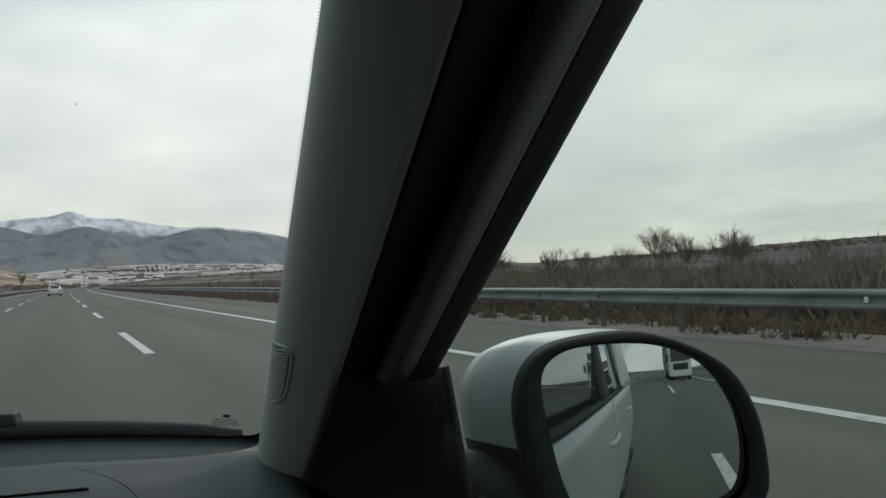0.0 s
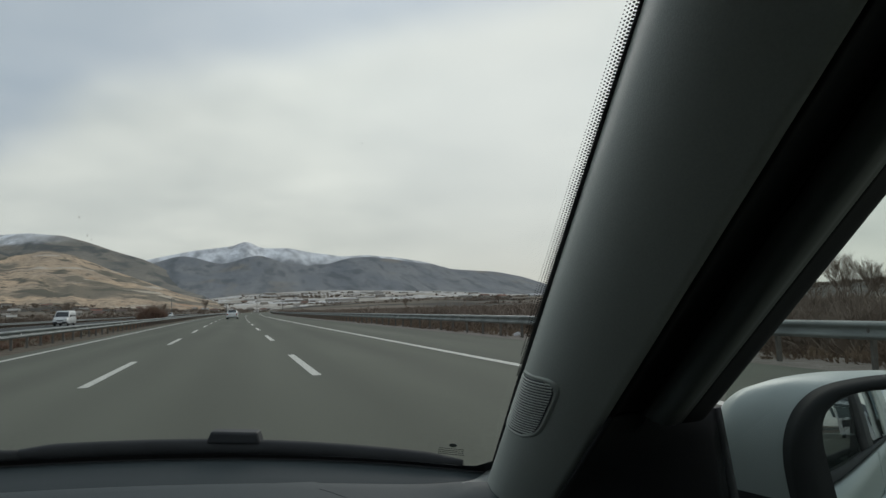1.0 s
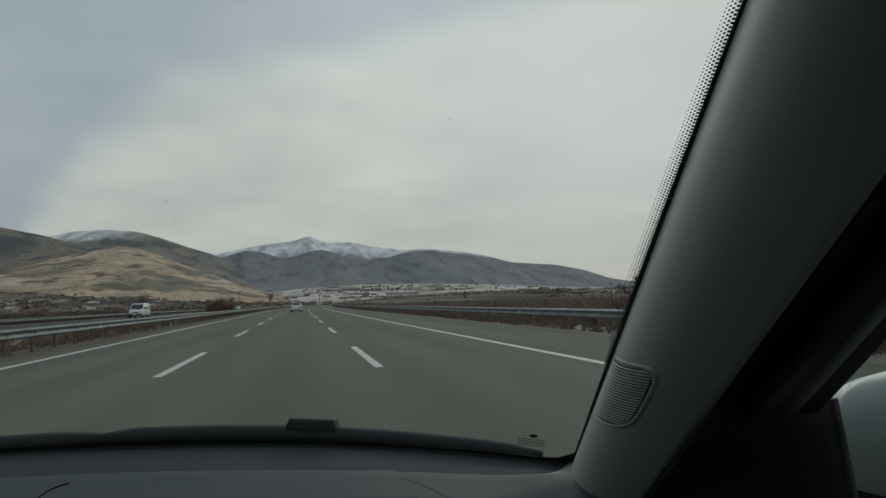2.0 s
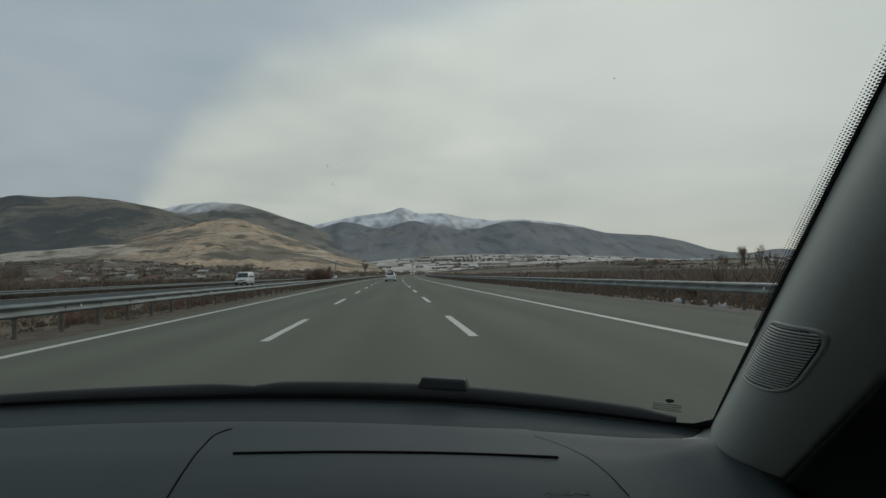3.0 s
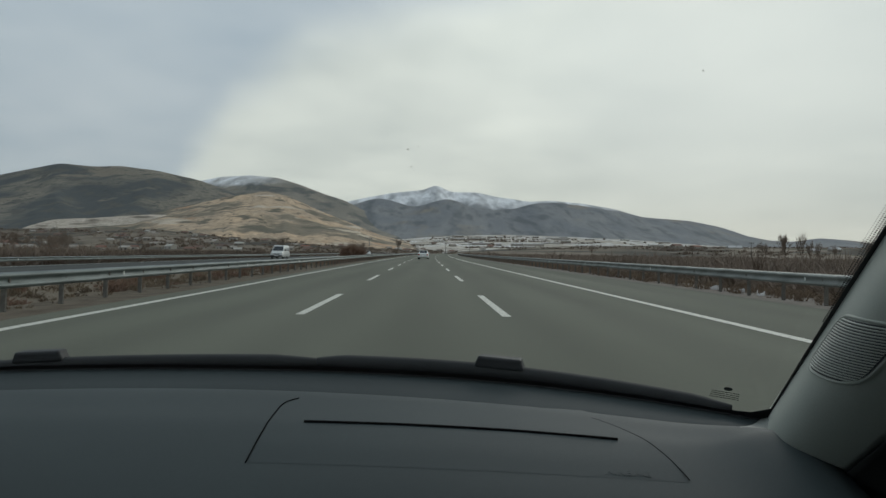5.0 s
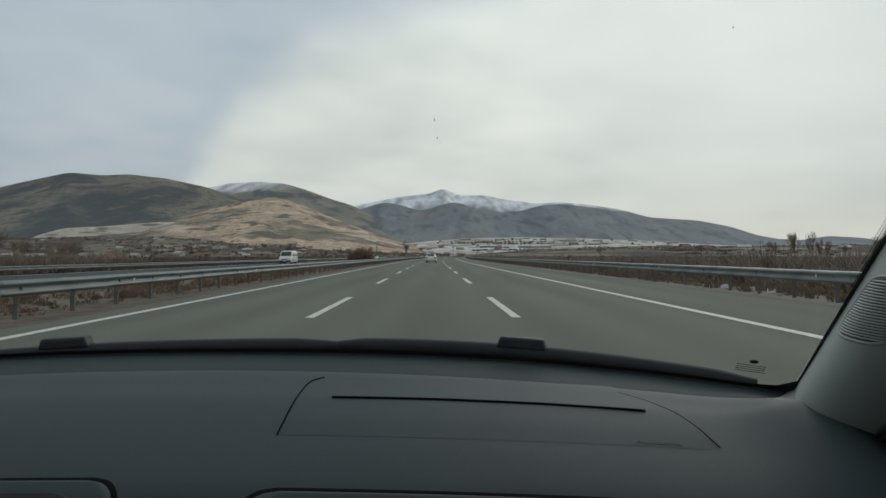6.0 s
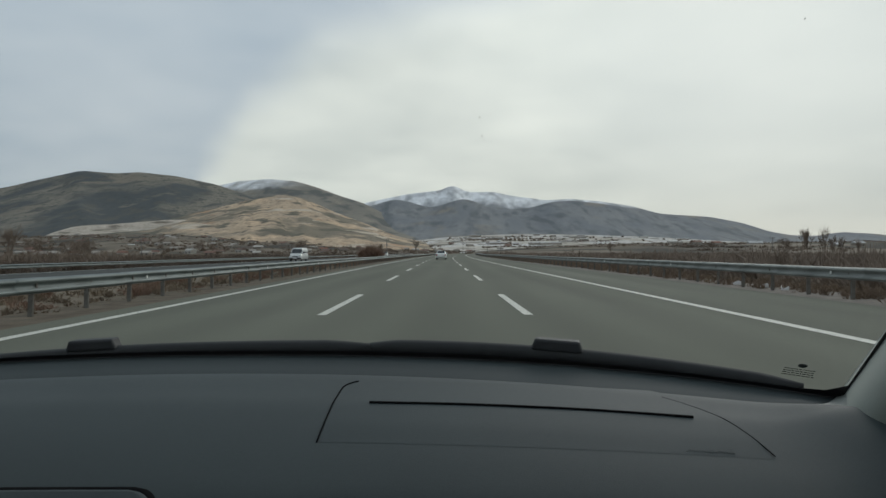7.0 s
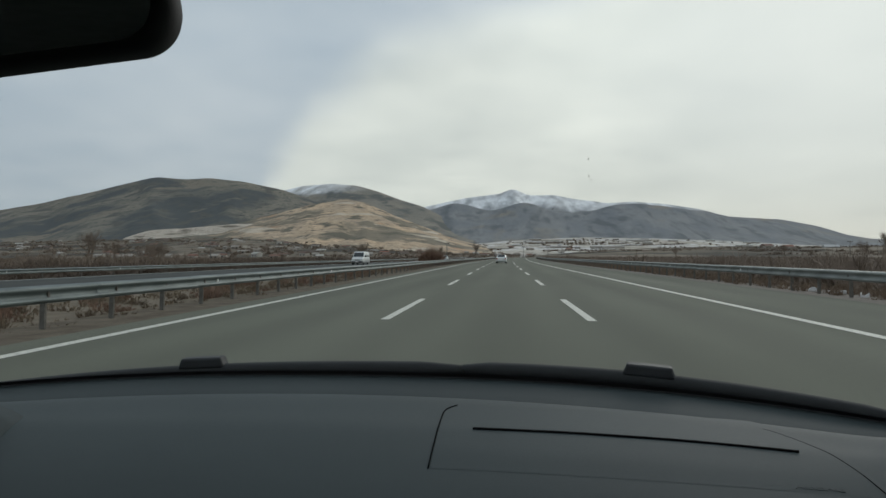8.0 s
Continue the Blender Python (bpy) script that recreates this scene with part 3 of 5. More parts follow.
hill("hill", [(-1.1, 0.006), (-0.8, 0.016), (-0.6, 0.030), (-0.5, 0.036), (-0.45, 0.043), (-0.414, 0.052), (-0.3635, 0.064), (-0.315, 0.075), (-0.28, 0.082), (-0.25, 0.087), (-0.22, 0.080), (-0.175, 0.0605), (-0.13, 0.0430), (-0.088, 0.0257), (-0.03, 0.012), (0.02, 0.002), (0.1, 0.0)],
     800, 1700, 2300, M_HILL_TAN, "bare tan hill with terraced earth", n_u=240, n_d=50, seed=14.0, rough=0.09, freq=13, power=1.1)
hill("hill", [(-0.25, 0.0), (-0.1, 0.014), (0.0, 0.023), (0.1, 0.027), (0.2, 0.025), (0.3, 0.021), (0.42, 0.014), (0.6, 0.010), (0.8, 0.012), (1.0, 0.004)],
     1000, 2400, 2900, M_VALLEY, "pale valley fields streaked with snow", n_u=140, seed=20.0, rough=0.06, power=1.0)
hill("hill", [(0.6, 0.0), (0.7, 0.010), (0.8, 0.016), (1.07, 0.026), (1.31, 0.035), (1.55, 0.044), (1.85, 0.056), (2.4, 0.075), (3.0, 0.09), (3.6, 0.06)],
     350, 900, 1300, M_HILL_RIGHT, "low dark scrubby hill", n_u=220, n_d=50, seed=27.0, rough=0.12, freq=5)


hill("hill", [(-0.66, 0.0), (-0.60, 0.030), (-0.56, 0.041), (-0.5, 0.044), (-0.42, 0.050), (-0.35, 0.049), (-0.27, 0.038), (-0.2, 0.022), (-0.12, 0.008), (-0.06, 0.0)],
     1380, 1520, 1640, M_QUARRY, "pale bank of quarried earth at the hill's foot", n_u=120, n_d=12, seed=33.0, rough=0.10, freq=14)
hill("hill", [(-1.6, 0.012), (-1.2, 0.020), (-0.8, 0.024), (-0.6, 0.027), (-0.5, 0.029), (-0.4, 0.028), (-0.3, 0.024), (-0.2, 0.015), (-0.1, 0.007), (0.0, 0.002), (0.05, 0.0)],
     520, 1150, 1350, M_FIELD, "brown winter fields rising to the hills", n_u=160, n_d=20, seed=38.0, rough=0.10, freq=12, power=1.0)
hill("hill", [(0.02, 0.0), (0.1, 0.006), (0.2, 0.011), (0.32, 0.0135), (0.45, 0.012), (0.6, 0.014), (0.8, 0.012), (1.0, 0.010), (1.3, 0.004)],
     380, 800, 1000, M_FIELD, "brown winter fields with dark hedges", n_u=160, n_d=20, seed=44.0, rough=0.12, freq=12, power=1.0)


# ---- guard rails ----
W_SECTION = [(0.00, 0.00), (0.030, 0.018), (0.075, 0.030), (0.082, 0.060), (0.075, 0.085), (0.030, 0.105), (0.012, 0.135), (0.012, 0.165), (0.030, 0.195), (0.075, 0.215), (0.082, 0.240), (0.075, 0.270), (0.030, 0.285), (0.0, 0.305)]


def guard_rail(x, top, side, y0, y1, label, z_base=-0.05, step=2.0, spacer=True, steel=None):
    """A corrugated beam on posts; side is the direction that its face looks (+1 or -1)."""
    rail = tagged(new("guard_rail"), label, "guard rail", group="motorway guard rails")
    rs = random.Random(int(abs(x) * 10))
    span, ys = 4.0, lin(-2.03, 2.09, 4)
    verts = [(side * (o + 0.003 * (k == 3)), y, h - 0.305) for k, y in enumerate(ys) for o, h in W_SECTION]
    back = [(vx - side * 0.004, vy, vz) for vx, vy, vz in verts]
    n = len(verts)
    fs = grid_faces(len(ys), len(W_SECTION))
    fs += [tuple(i + n for i in f[::-1]) for f in fs]
    w = len(W_SECTION)
    for j in range(len(ys) - 1):
        for e in (0, w - 1):
            fs.append((j * w + e, (j + 1) * w + e, (j + 1) * w + e + n, j * w + e + n))
    seg = mesh_of("beam", verts + back, fs, steel or M_STEEL)
    for k in range(int((y1 - y0) / span)):
        y = y0 + span * (k + 0.5)
        turn = math.degrees(math.atan2(bend(y + 2) - bend(y - 2), 4))
        put("beam", seg, rail, m=pose(x + bend(y) + rs.gauss(0, 0.006), y, top + rs.gauss(0, 0.003), rs.gauss(0, 0.06), rs.gauss(0, 0.3), -turn + rs.gauss(0, 0.05)))
    post = bmesh.new()
    bmesh.ops.create_cube(post, size=1, matrix=Matrix.Translation((-side * 0.075, 0, (top - 0.03 + z_base - 0.3) / 2)) @ Matrix.Diagonal((0.09, 0.05, top - 0.03 - z_base + 0.3, 1)))
    if spacer:
        bmesh.ops.create_cube(post, size=1, matrix=Matrix.Translation((-side * 0.005, 0, top - 0.15)) @ Matrix.Diagonal((0.06, 0.045, 0.2, 1)))
    me = bpy.data.meshes.new("post")
    post.to_mesh(me)
    post.free()
    me.materials.append(M_POST)
    k, y = 0, y0 + 0.6
    while y < y1 - 1 and k < 290:
        put("post", me, rail, m=pose(x + bend(y), y, 0, rs.gauss(0, 0.8), rs.gauss(0, 0.8), 0))
        k, y = k + 1, y + step
    rm = bmesh.new()
    bmesh.ops.create_cube(rm, size=1, matrix=Matrix.Diagonal((0.02, 0.05, 0.08, 1)))
    rme = bpy.data.meshes.new("reflector")
    rm.to_mesh(rme)
    rm.free()
    rme.materials.append(M_REFLECT)
    for j in range(int((y1 - y0) / 12)):
        y = y0 + 5.3 + 12 * j
        if y < 200:
            put("reflector", rme, rail, m=pose(x + side * 0.06 + bend(y), y, top - 0.15))
    return rail


guard_rail(10.05, 0.78, -1, -60, 420, "galvanised steel guard rail on posts beside the hard shoulder")
guard_rail(-7.47, 0.725, 1, -60, 420, "galvanised steel guard rail on posts along the median", steel=M_STEEL_OLD)
guard_rail(-29.2, 0.47, 1, -40, 420, "thin galvanised guard rail beyond the opposite carriageway", z_base=-0.3, step=4.0, steel=M_STEEL_OLD)


# ---- bare winter brush ----
def twigs(name, spots, mat, label, category, per=26, seed=1, kind="stuff", lean=0.55, thin=0.012, group=""):
    """Clumps of thin bare shoots: each spot is (x, y, z, radius, height)."""
    r = np.random.default_rng(seed)
    verts, faces = [], []
    s = np.array(spots, float)
    n = len(s) * per
    base = np.repeat(s, per, 0)
    ang, rad = r.uniform(0, 2 * np.pi, n), np.sqrt(r.uniform(0, 1, n))
    foot = base[:, :3] + np.c_[np.cos(ang) * rad * base[:, 3] * 0.55, np.sin(ang) * rad * base[:, 3] * 0.55, np.zeros(n) - 0.05]
    hgt = base[:, 4] * r.uniform(0.45, 1.05, n) * (1 - 0.35 * rad)
    out = rad * base[:, 3] * r.uniform(0.3, 1.2, n) * lean
    tip = foot + np.c_[np.cos(ang) * out + r.normal(0, 0.12, n) * base[:, 3], np.sin(ang) * out + r.normal(0, 0.12, n) * base[:, 3], hgt]
    mid = foot * 0.45 + tip * 0.55 + r.normal(0, 0.05, (n, 3)) * base[:, 3:4]
    w = (thin * r.uniform(0.6, 1.5, n) * (0.5 + base[:, 4] / 2.5))[:, None]
    side = np.c_[np.cos(ang + 1.2), np.sin(ang + 1.2), np.zeros(n)]
    side2 = np.c_[-np.sin(ang + 1.2), np.cos(ang + 1.2), np.zeros(n)]
    # a stem of three sides, and two side shoots
    v = np.stack([foot + side * w, foot - side * w * 0.5 + side2 * w, foot - side * w * 0.5 - side2 * w,
                  mid + side * w * 0.7, mid - side * w * 0.4 + side2 * w * 0.6, mid - side * w * 0.4 - side2 * w * 0.6, tip,
                  mid + (tip - mid) * 0.55 + side * hgt[:, None] * 0.16, mid + (tip - mid) * 0.40 - side * hgt[:, None] * 0.18 + side2 * hgt[:, None] * 0.08,
                  foot * 0.7 + tip * 0.3 + side2 * w, foot * 0.4 + tip * 0.6 + side2 * hgt[:, None] * 0.2], 1)
    f = np.array([(0, 1, 4, 3), (1, 2, 5, 4), (2, 0, 3, 5)])
    f3 = np.array([(3, 4, 6), (4, 5, 6), (5, 3, 6), (3, 5, 7), (4, 3, 8), (5, 9, 10)])
    k = v.shape[1]
    off = (np.arange(n) * k)[:, None, None]
    allf = [tuple(q) for q in (f[None] + off).reshape(-1, 4)] + [tuple(q) for q in (f3[None] + off).reshape(-1, 3)]
    me = bpy.data.meshes.new(name)
    me.from_pydata(v.reshape(-1, 3).tolist(), [], [list(map(int, q)) for q in allf])
    me.materials.append(mat)
    ob = put(name, me)
    return tagged(ob, label, category, group, kind)


rr = random.Random(11)
# brush beyond the hard shoulder
spots = []
for k in range(2300):
    y = -25 + 215 * rr.random() ** 1.15
    x = 13.2 + 24 * rr.random() ** 1.5
    h = rr.uniform(1.2, 2.1) * (1.0 if y < 38 else 0.62) + 0.22 * math.sin(y * 0.13 + 1) + 0.25 * math.sin(y * 0.41) + (x - 13) * 0.025
    spots.append((x + bend(y), y, land(x + bend(y), y), rr.uniform(0.7, 1.4), h))
twigs("roadside_brush", spots, M_TWIG, "dense bare brown brush behind the guard rail", "brush", per=25, seed=4, thin=0.026, lean=1.0)
# a taller thicket stands behind it along the nearer stretch
spots = []
for k in range(330):
    y = rr.uniform(-22, 62)
    x = 17 + 34 * rr.random()
    spots.append((x + bend(y), y, land(x + bend(y), y), rr.uniform(1.0, 2.0), rr.uniform(1.7, 2.5) + (x - 17) * 0.035 + 0.3 * math.sin(y * 0.23)))
twigs("roadside_thicket", spots, M_TWIG, "tall bare brown thicket behind the roadside brush", "brush", per=42, seed=15, thin=0.030, lean=1.1)
spots = []
for k in range(1000):
    y = rr.uniform(60, 420)
    x = 14 + rr.uniform(0, 1) ** 1.5 * 150
    spots.append((x + bend(y), y, land(x + bend(y), y), rr.uniform(1.2, 2.8), rr.uniform(1.2, 2.6)))
twigs("far_brush", spots, M_TWIG, "bare brown hedges and scrub in the fields", "brush", per=20, seed=5, thin=0.06, lean=0.9)
# scrub belt past the opposite carriageway
spots = []
for k in range(2100):
    near = k < 1300
    y = rr.uniform(-10, 210) if near else rr.uniform(120, 430)
    x = -31.0 - rr.random() ** 1.3 * (20 if near else 90)
    spots.append((x + bend(y), y, land(x + bend(y), y), rr.uniform(1.2, 2.2), rr.uniform(0.8, 1.6) if near else rr.uniform(1.2, 2.4)))
twigs("far_brush", spots, M_TWIG_DARK, "dark bare brush belt beyond the opposite carriageway", "brush", per=20, seed=6, thin=0.045, lean=1.0)
spots = []
for k in range(900):
    y = rr.uniform(150, 500)
    u = rr.uniform(-0.85, -0.14)
    spots.append((u * y, y, -1.0, rr.uniform(1.6, 3.2), rr.uniform(1.6, 3.0)))
for k in range(160):
    y = rr.uniform(75, 130)
    u = rr.uniform(-0.80, -0.47)
    spots.append((u * y, y, -0.6, rr.uniform(0.8, 1.8), rr.uniform(1.6, 3.2)))
twigs("garden_brush", spots, M_TWIG, "bare brown garden trees and scrub before the village", "brush", per=20, seed=16, thin=0.05, lean=0.9)
# dry grass and low shrubs under and behind the rails
for x0, x1, seed, count, grass in ((10.15, 13.2, 7, 1300, M_DRYGRASS), (-12.4, -7.6, 8, 1300, M_DRYGRASS_DARK)):
    spots = []
    for k in range(count):
        y = -12 + 172 * rr.random() ** 1.35
        x = rr.uniform(x0, x1)
        spots.append((x + bend(y), y, -0.08, rr.uniform(0.18, 0.45), rr.uniform(0.15, 0.45) * (1.5 if x0 > 0 else 1.0)))
    twigs("dry_grass", spots, grass, "dry brown grass and weeds under the guard rail", "grass", per=19, seed=seed, thin=0.014, lean=0.9)
spots = []
for k in range(120):
    y = 2 + 150 * rr.random() ** 1.2
    x = rr.uniform(-11.5, -8.2)
    spots.append((x + bend(y), y, -0.08, rr.uniform(0.25, 0.6), rr.uniform(0.35, 0.75)))
twigs("median_shrubs", spots, M_REDTWIG, "low reddish bare shrubs in the median", "shrub", per=46, seed=12, thin=0.010)


def bush(x, y, radius, height, seed):
    ob = twigs("bush", [(0, 0, 0, radius, height)] * 3 + [(0.3, 0.2, 0, radius * 0.8, height * 0.85), (-0.3, -0.1, 0, radius * 0.9, height * 0.8)], M_REDTWIG,
               "tall reddish bare bush in the motorway median", "bush", per=190, seed=seed, kind="thing", lean=1.0, thin=0.009)
    ob.location = (x, y, -0.1)
    return ob


bush(-9.75 + bend(92), 92.0, 1.6, 3.6, 31)


def bare_tree(x, y, z, height, spread, seed, label):
    """A leafless tree: a tapered trunk that forks four times."""
    r = random.Random(seed)
    tree = tagged(new("bare_tree"), label, "tree", group="bare roadside trees")
    tree.location = (x, y, z)
    trunk_top = Vector((r.gauss(0, 0.1), r.gauss(0, 0.1), height * 0.3))
    tube("trunk", [(0, 0, -0.2), (r.gauss(0, 0.04), 0, height * 0.15), trunk_top], [height * 0.022, height * 0.017, height * 0.013], M_TWIG, tree, sides=7)
    verts, faces = [], []

    def stick(a, b, w):
        d = (b - a).normalized()
        s = d.cross(Vector((0.3, 0.9, 0.2))).normalized() * w
        q = d.cross(s).normalized() * w
        k = len(verts)
        verts.extend([a + s, a - s * 0.5 + q, a - s * 0.5 - q, b + s * 0.5, b - s * 0.25 + q * 0.5, b - s * 0.25 - q * 0.5])
        faces.extend([(k, k + 1, k + 4, k + 3), (k + 1, k + 2, k + 5, k + 4), (k + 2, k, k + 3, k + 5)])

    def grow(p, d, length, w, depth):
        q = p + d * length
        stick(p, q, w)
        if depth == 0:
            return
        for _ in range(r.choice((3, 4))):
            nd = (d + Vector((r.gauss(0, spread), r.gauss(0, spread), r.uniform(-0.05, 0.35)))).normalized()
            grow(p + (q - p) * r.uniform(0.45, 1), nd, length * r.uniform(0.6, 0.85), w * 0.6, depth - 1)

    for _ in range(7):
        grow(trunk_top * r.uniform(0.2 if spread < 0.2 else 0.7, 1), Vector((r.gauss(0, spread), r.gauss(0, spread), 1)).normalized(), height * 0.27, height * 0.0065, 4)
    put("crown", mesh_of("crown", verts, faces, M_TWIG, smooth=False), tree)
    return tree


for k, (x, y, h, sp) in enumerate([(44, 41, 5.6, 0.36), (45.5, 40, 5.0, 0.4), (49, 38, 5.2, 0.45), (50.5, 38.5, 4.6, 0.5), (36, 46, 4.0, 0.4), (38, 44, 3.8, 0.4), (31, 47, 3.4, 0.4), (33, 49, 3.8, 0.4), (60, 52, 4.2, 0.4), (58, 36, 4.2, 0.4), (46.5, 42, 4.6, 0.5), (42, 43, 4.2, 0.5), (52, 40, 4.4, 0.5), (40, 42, 3.2, 0.5), (64, 48, 4.0, 0.5), (103, 200, 9.5, 0.12), (105.5, 203, 7.8, 0.12), (108, 198, 8.6, 0.13), (112, 201, 7.4, 0.13), (116, 204, 6.6, 0.14), (101, 206, 6.0, 0.14), (119, 200, 5.6, 0.14),
                                   (96, 198, 6.5, 0.3), (88, 230, 6.0, 0.35), (150, 230, 8.0, 0.2), (70, 300, 6.0, 0.35), (110, 165, 5.0, 0.4), (78, 60, 5.5, 0.3)]):
    bare_tree(x, y, land(x, y) - 0.05, h, sp, 40 + k, "slender leafless poplar beside the fields" if sp < 0.25 else "leafless tree above the roadside brush")
for k, (x, y, h, sp) in enumerate([(-46, 70, 5.0, 0.35), (-52, 84, 4.4, 0.4), (-38, 70, 3.9, 0.35), (-40.5, 74, 3.5, 0.4), (-37, 66, 3.1, 0.4), (-44, 78, 3.6, 0.4), (-40, 180, 6, 0.35), (-18, 330, 8, 0.2), (-36, 340, 7, 0.2), (-60, 260, 6, 0.3)]):
    bare_tree(x, y, land(x, y) - 0.05, h, sp, 70 + k, "leafless tree beyond the opposite carriageway")


# ---- village and sheds ----
def house(x, y, w, l, h, turn, wall, roof, label, category="house", pitch=0.55, z=-0.9):
    hs = tagged(new("house"), label, category, group="village houses")
    hs.matrix_basis = pose(x, y, z, 0, 0, turn)
    part("wall", box_bm(-l / 2, l / 2, -w / 2, w / 2, -2.5, h), wall, hs)
    bm = bmesh.new()
    e, o, t = 0.35, 0.12, w / 2 * pitch
    vs = [bm.verts.new(p) for p in ((-l / 2 - e, -w / 2 - e, h - o), (l / 2 + e, -w / 2 - e, h - o), (l / 2 + e, w / 2 + e, h - o), (-l / 2 - e, w / 2 + e, h - o), (-l / 2 - e, 0, h + t), (l / 2 + e, 0, h + t))]
    for f in ((0, 1, 5, 4), (2, 3, 4, 5), (0, 4, 3), (1, 2, 5), (0, 3, 2, 1)):
        bm.faces.new([vs[i] for i in f])
    part("roof", bm, roof, hs)
    n = max(1, int(l / 3.2))
    for i in range(n):
        wx = -l / 2 + (i + 0.5) * l / n
        part("window", box_bm(wx - 0.5, wx + 0.5, -w / 2 - 0.05, -w / 2 + 0.05, h * 0.35, h * 0.35 + 1.1), M_DARKGLASS, hs)
    return hs


FIELD_LEFT = ([(-1.6, 0.012), (-1.2, 0.020), (-0.8, 0.024), (-0.6, 0.027), (-0.5, 0.029), (-0.4, 0.028), (-0.3, 0.024), (-0.2, 0.015), (-0.1, 0.007), (0.0, 0.002), (0.05, 0.0)], 520, 1150)
VALLEY = ([(-0.25, 0.0), (-0.1, 0.014), (0.0, 0.023), (0.1, 0.027), (0.2, 0.025), (0.3, 0.021), (0.42, 0.014), (0.6, 0.010), (0.8, 0.012), (1.0, 0.004)], 1000, 2400)
FIELD_RIGHT = ([(0.02, 0.0), (0.1, 0.006), (0.2, 0.011), (0.32, 0.0135), (0.45, 0.012), (0.6, 0.014), (0.8, 0.012), (1.0, 0.010), (1.3, 0.004)], 380, 800)


HILL_RIGHT = ([(0.6, 0.0), (0.7, 0.010), (0.8, 0.016), (1.07, 0.026), (1.31, 0.035), (1.55, 0.044), (1.85, 0.056), (2.4, 0.075), (3.0, 0.09)], 350, 900)


def slope_z(field, u, d):
    """Height of a field's slope at the sideways slope u and the distance d."""
    crest, foot, top = field
    s = min(1, max(0, (d - foot) / (top - foot)))
    return float(np.interp(u, *zip(*crest))) * top * s + 1.2 - 2.2 * (1 - s)


rh = random.Random(21)
for k in range(105):
    d = rh.uniform(540, 1120)
    u = rh.uniform(-0.95, -0.16) if k < 88 else rh.uniform(-0.16, 0.03)
    house(u * d, d, rh.uniform(4, 6), rh.uniform(5, 9), rh.uniform(2.2, 4.0), rh.uniform(-30, 30), M_WALL, M_ROOFTILE if rh.random() < 0.45 else M_WALL, "small rendered village house with a pitched roof", z=slope_z(FIELD_LEFT, u, d) - 1.5)
for u, d in ((-0.61, 430), (-0.595, 440), (-0.56, 425), (-0.53, 448), (-0.49, 445), (-0.455, 470), (-0.36, 490), (-0.29, 500)):
    house(u * d, d, rh.uniform(4, 5), rh.uniform(4.5, 7.5), rh.uniform(2.0, 2.8), rh.uniform(-30, 30), M_WALL, rh.choice((M_ROOFTILE, M_WALL)), "small rendered village house with a pitched roof")
for k in range(24):
    d = rh.uniform(1250, 2200)
    u = rh.uniform(0.0, 0.36)
    house(u * d, d, rh.uniform(10, 18), rh.uniform(12, 50), rh.uniform(5, 10), rh.uniform(-12, 12), M_WALL, M_SNOW, "long pale industrial shed in the valley", "shed", 0.15, z=slope_z(VALLEY, u, d) - 4)
for k in range(9):
    d = rh.uniform(1080, 1500)
    u = rh.uniform(-0.14, 0.14)
    house(u * d, d, rh.uniform(6, 9), rh.uniform(8, 15), rh.uniform(3, 6), rh.uniform(-30, 30), M_WALL, rh.choice((M_ROOFTILE, M_SNOW, M_WALL)), "small rendered village house with a pitched roof", z=slope_z(VALLEY, u, d) - 2)
for k in range(7):
    d = rh.uniform(560, 760)
    u = rh.uniform(0.28, 0.75)
    house(u * d, d, rh.uniform(6, 9), rh.uniform(8, 16), rh.uniform(3, 5), rh.uniform(-30, 30), M_WALL, rh.choice((M_ROOFTILE, M_SNOW)), "small rendered village house with a pitched roof", z=slope_z(FIELD_RIGHT, u, d) - 2)
# dark copses and hedges among the fields
spots = []
for k in range(1500):
    d = rh.uniform(540, 1120)
    u = rh.uniform(-1.0, 0.03)
    spots.append((u * d, d, slope_z(FIELD_LEFT, u, d) - 0.8, rh.uniform(2, 6), rh.uniform(2.0, 5.0)))
for row in range(9):
    d0, u0 = rh.uniform(430, 800), rh.uniform(0.1, 0.6)
    for k in range(34):
        u = u0 + k * 0.007
        d = d0 + k * rh.uniform(-1, 1)
        spots.append((u * d, d, slope_z(FIELD_RIGHT, u, d) - 1.0, rh.uniform(2, 4), rh.uniform(2.0, 4.5)))
for row in range(5):
    d0, u0 = rh.uniform(1200, 2000), rh.uniform(-0.05, 0.3)
    for k in range(26):
        u = u0 + k * 0.006
        spots.append((u * d0, d0, slope_z(VALLEY, u, d0) - 1.0, rh.uniform(4, 7), rh.uniform(4, 8)))
for k in range(100):
    u, d = rh.uniform(-0.14, 0.36), rh.uniform(1050, 2250)
    spots.append((u * d, d, slope_z(VALLEY, u, d) - 1.0, rh.uniform(3, 7), rh.uniform(4, 10)))
for k in range(420):
    u, d = rh.uniform(0.75, 2.6), rh.uniform(620, 900)
    spots.append((u * d, d, slope_z(HILL_RIGHT, u, d) - 1.5, rh.uniform(3, 7), rh.uniform(3.0, 8.0)))
twigs("far_copses", spots, M_TWIG, "dark bare copses and hedges on the far fields", "hedge", per=18, seed=15, thin=0.22, lean=0.9)


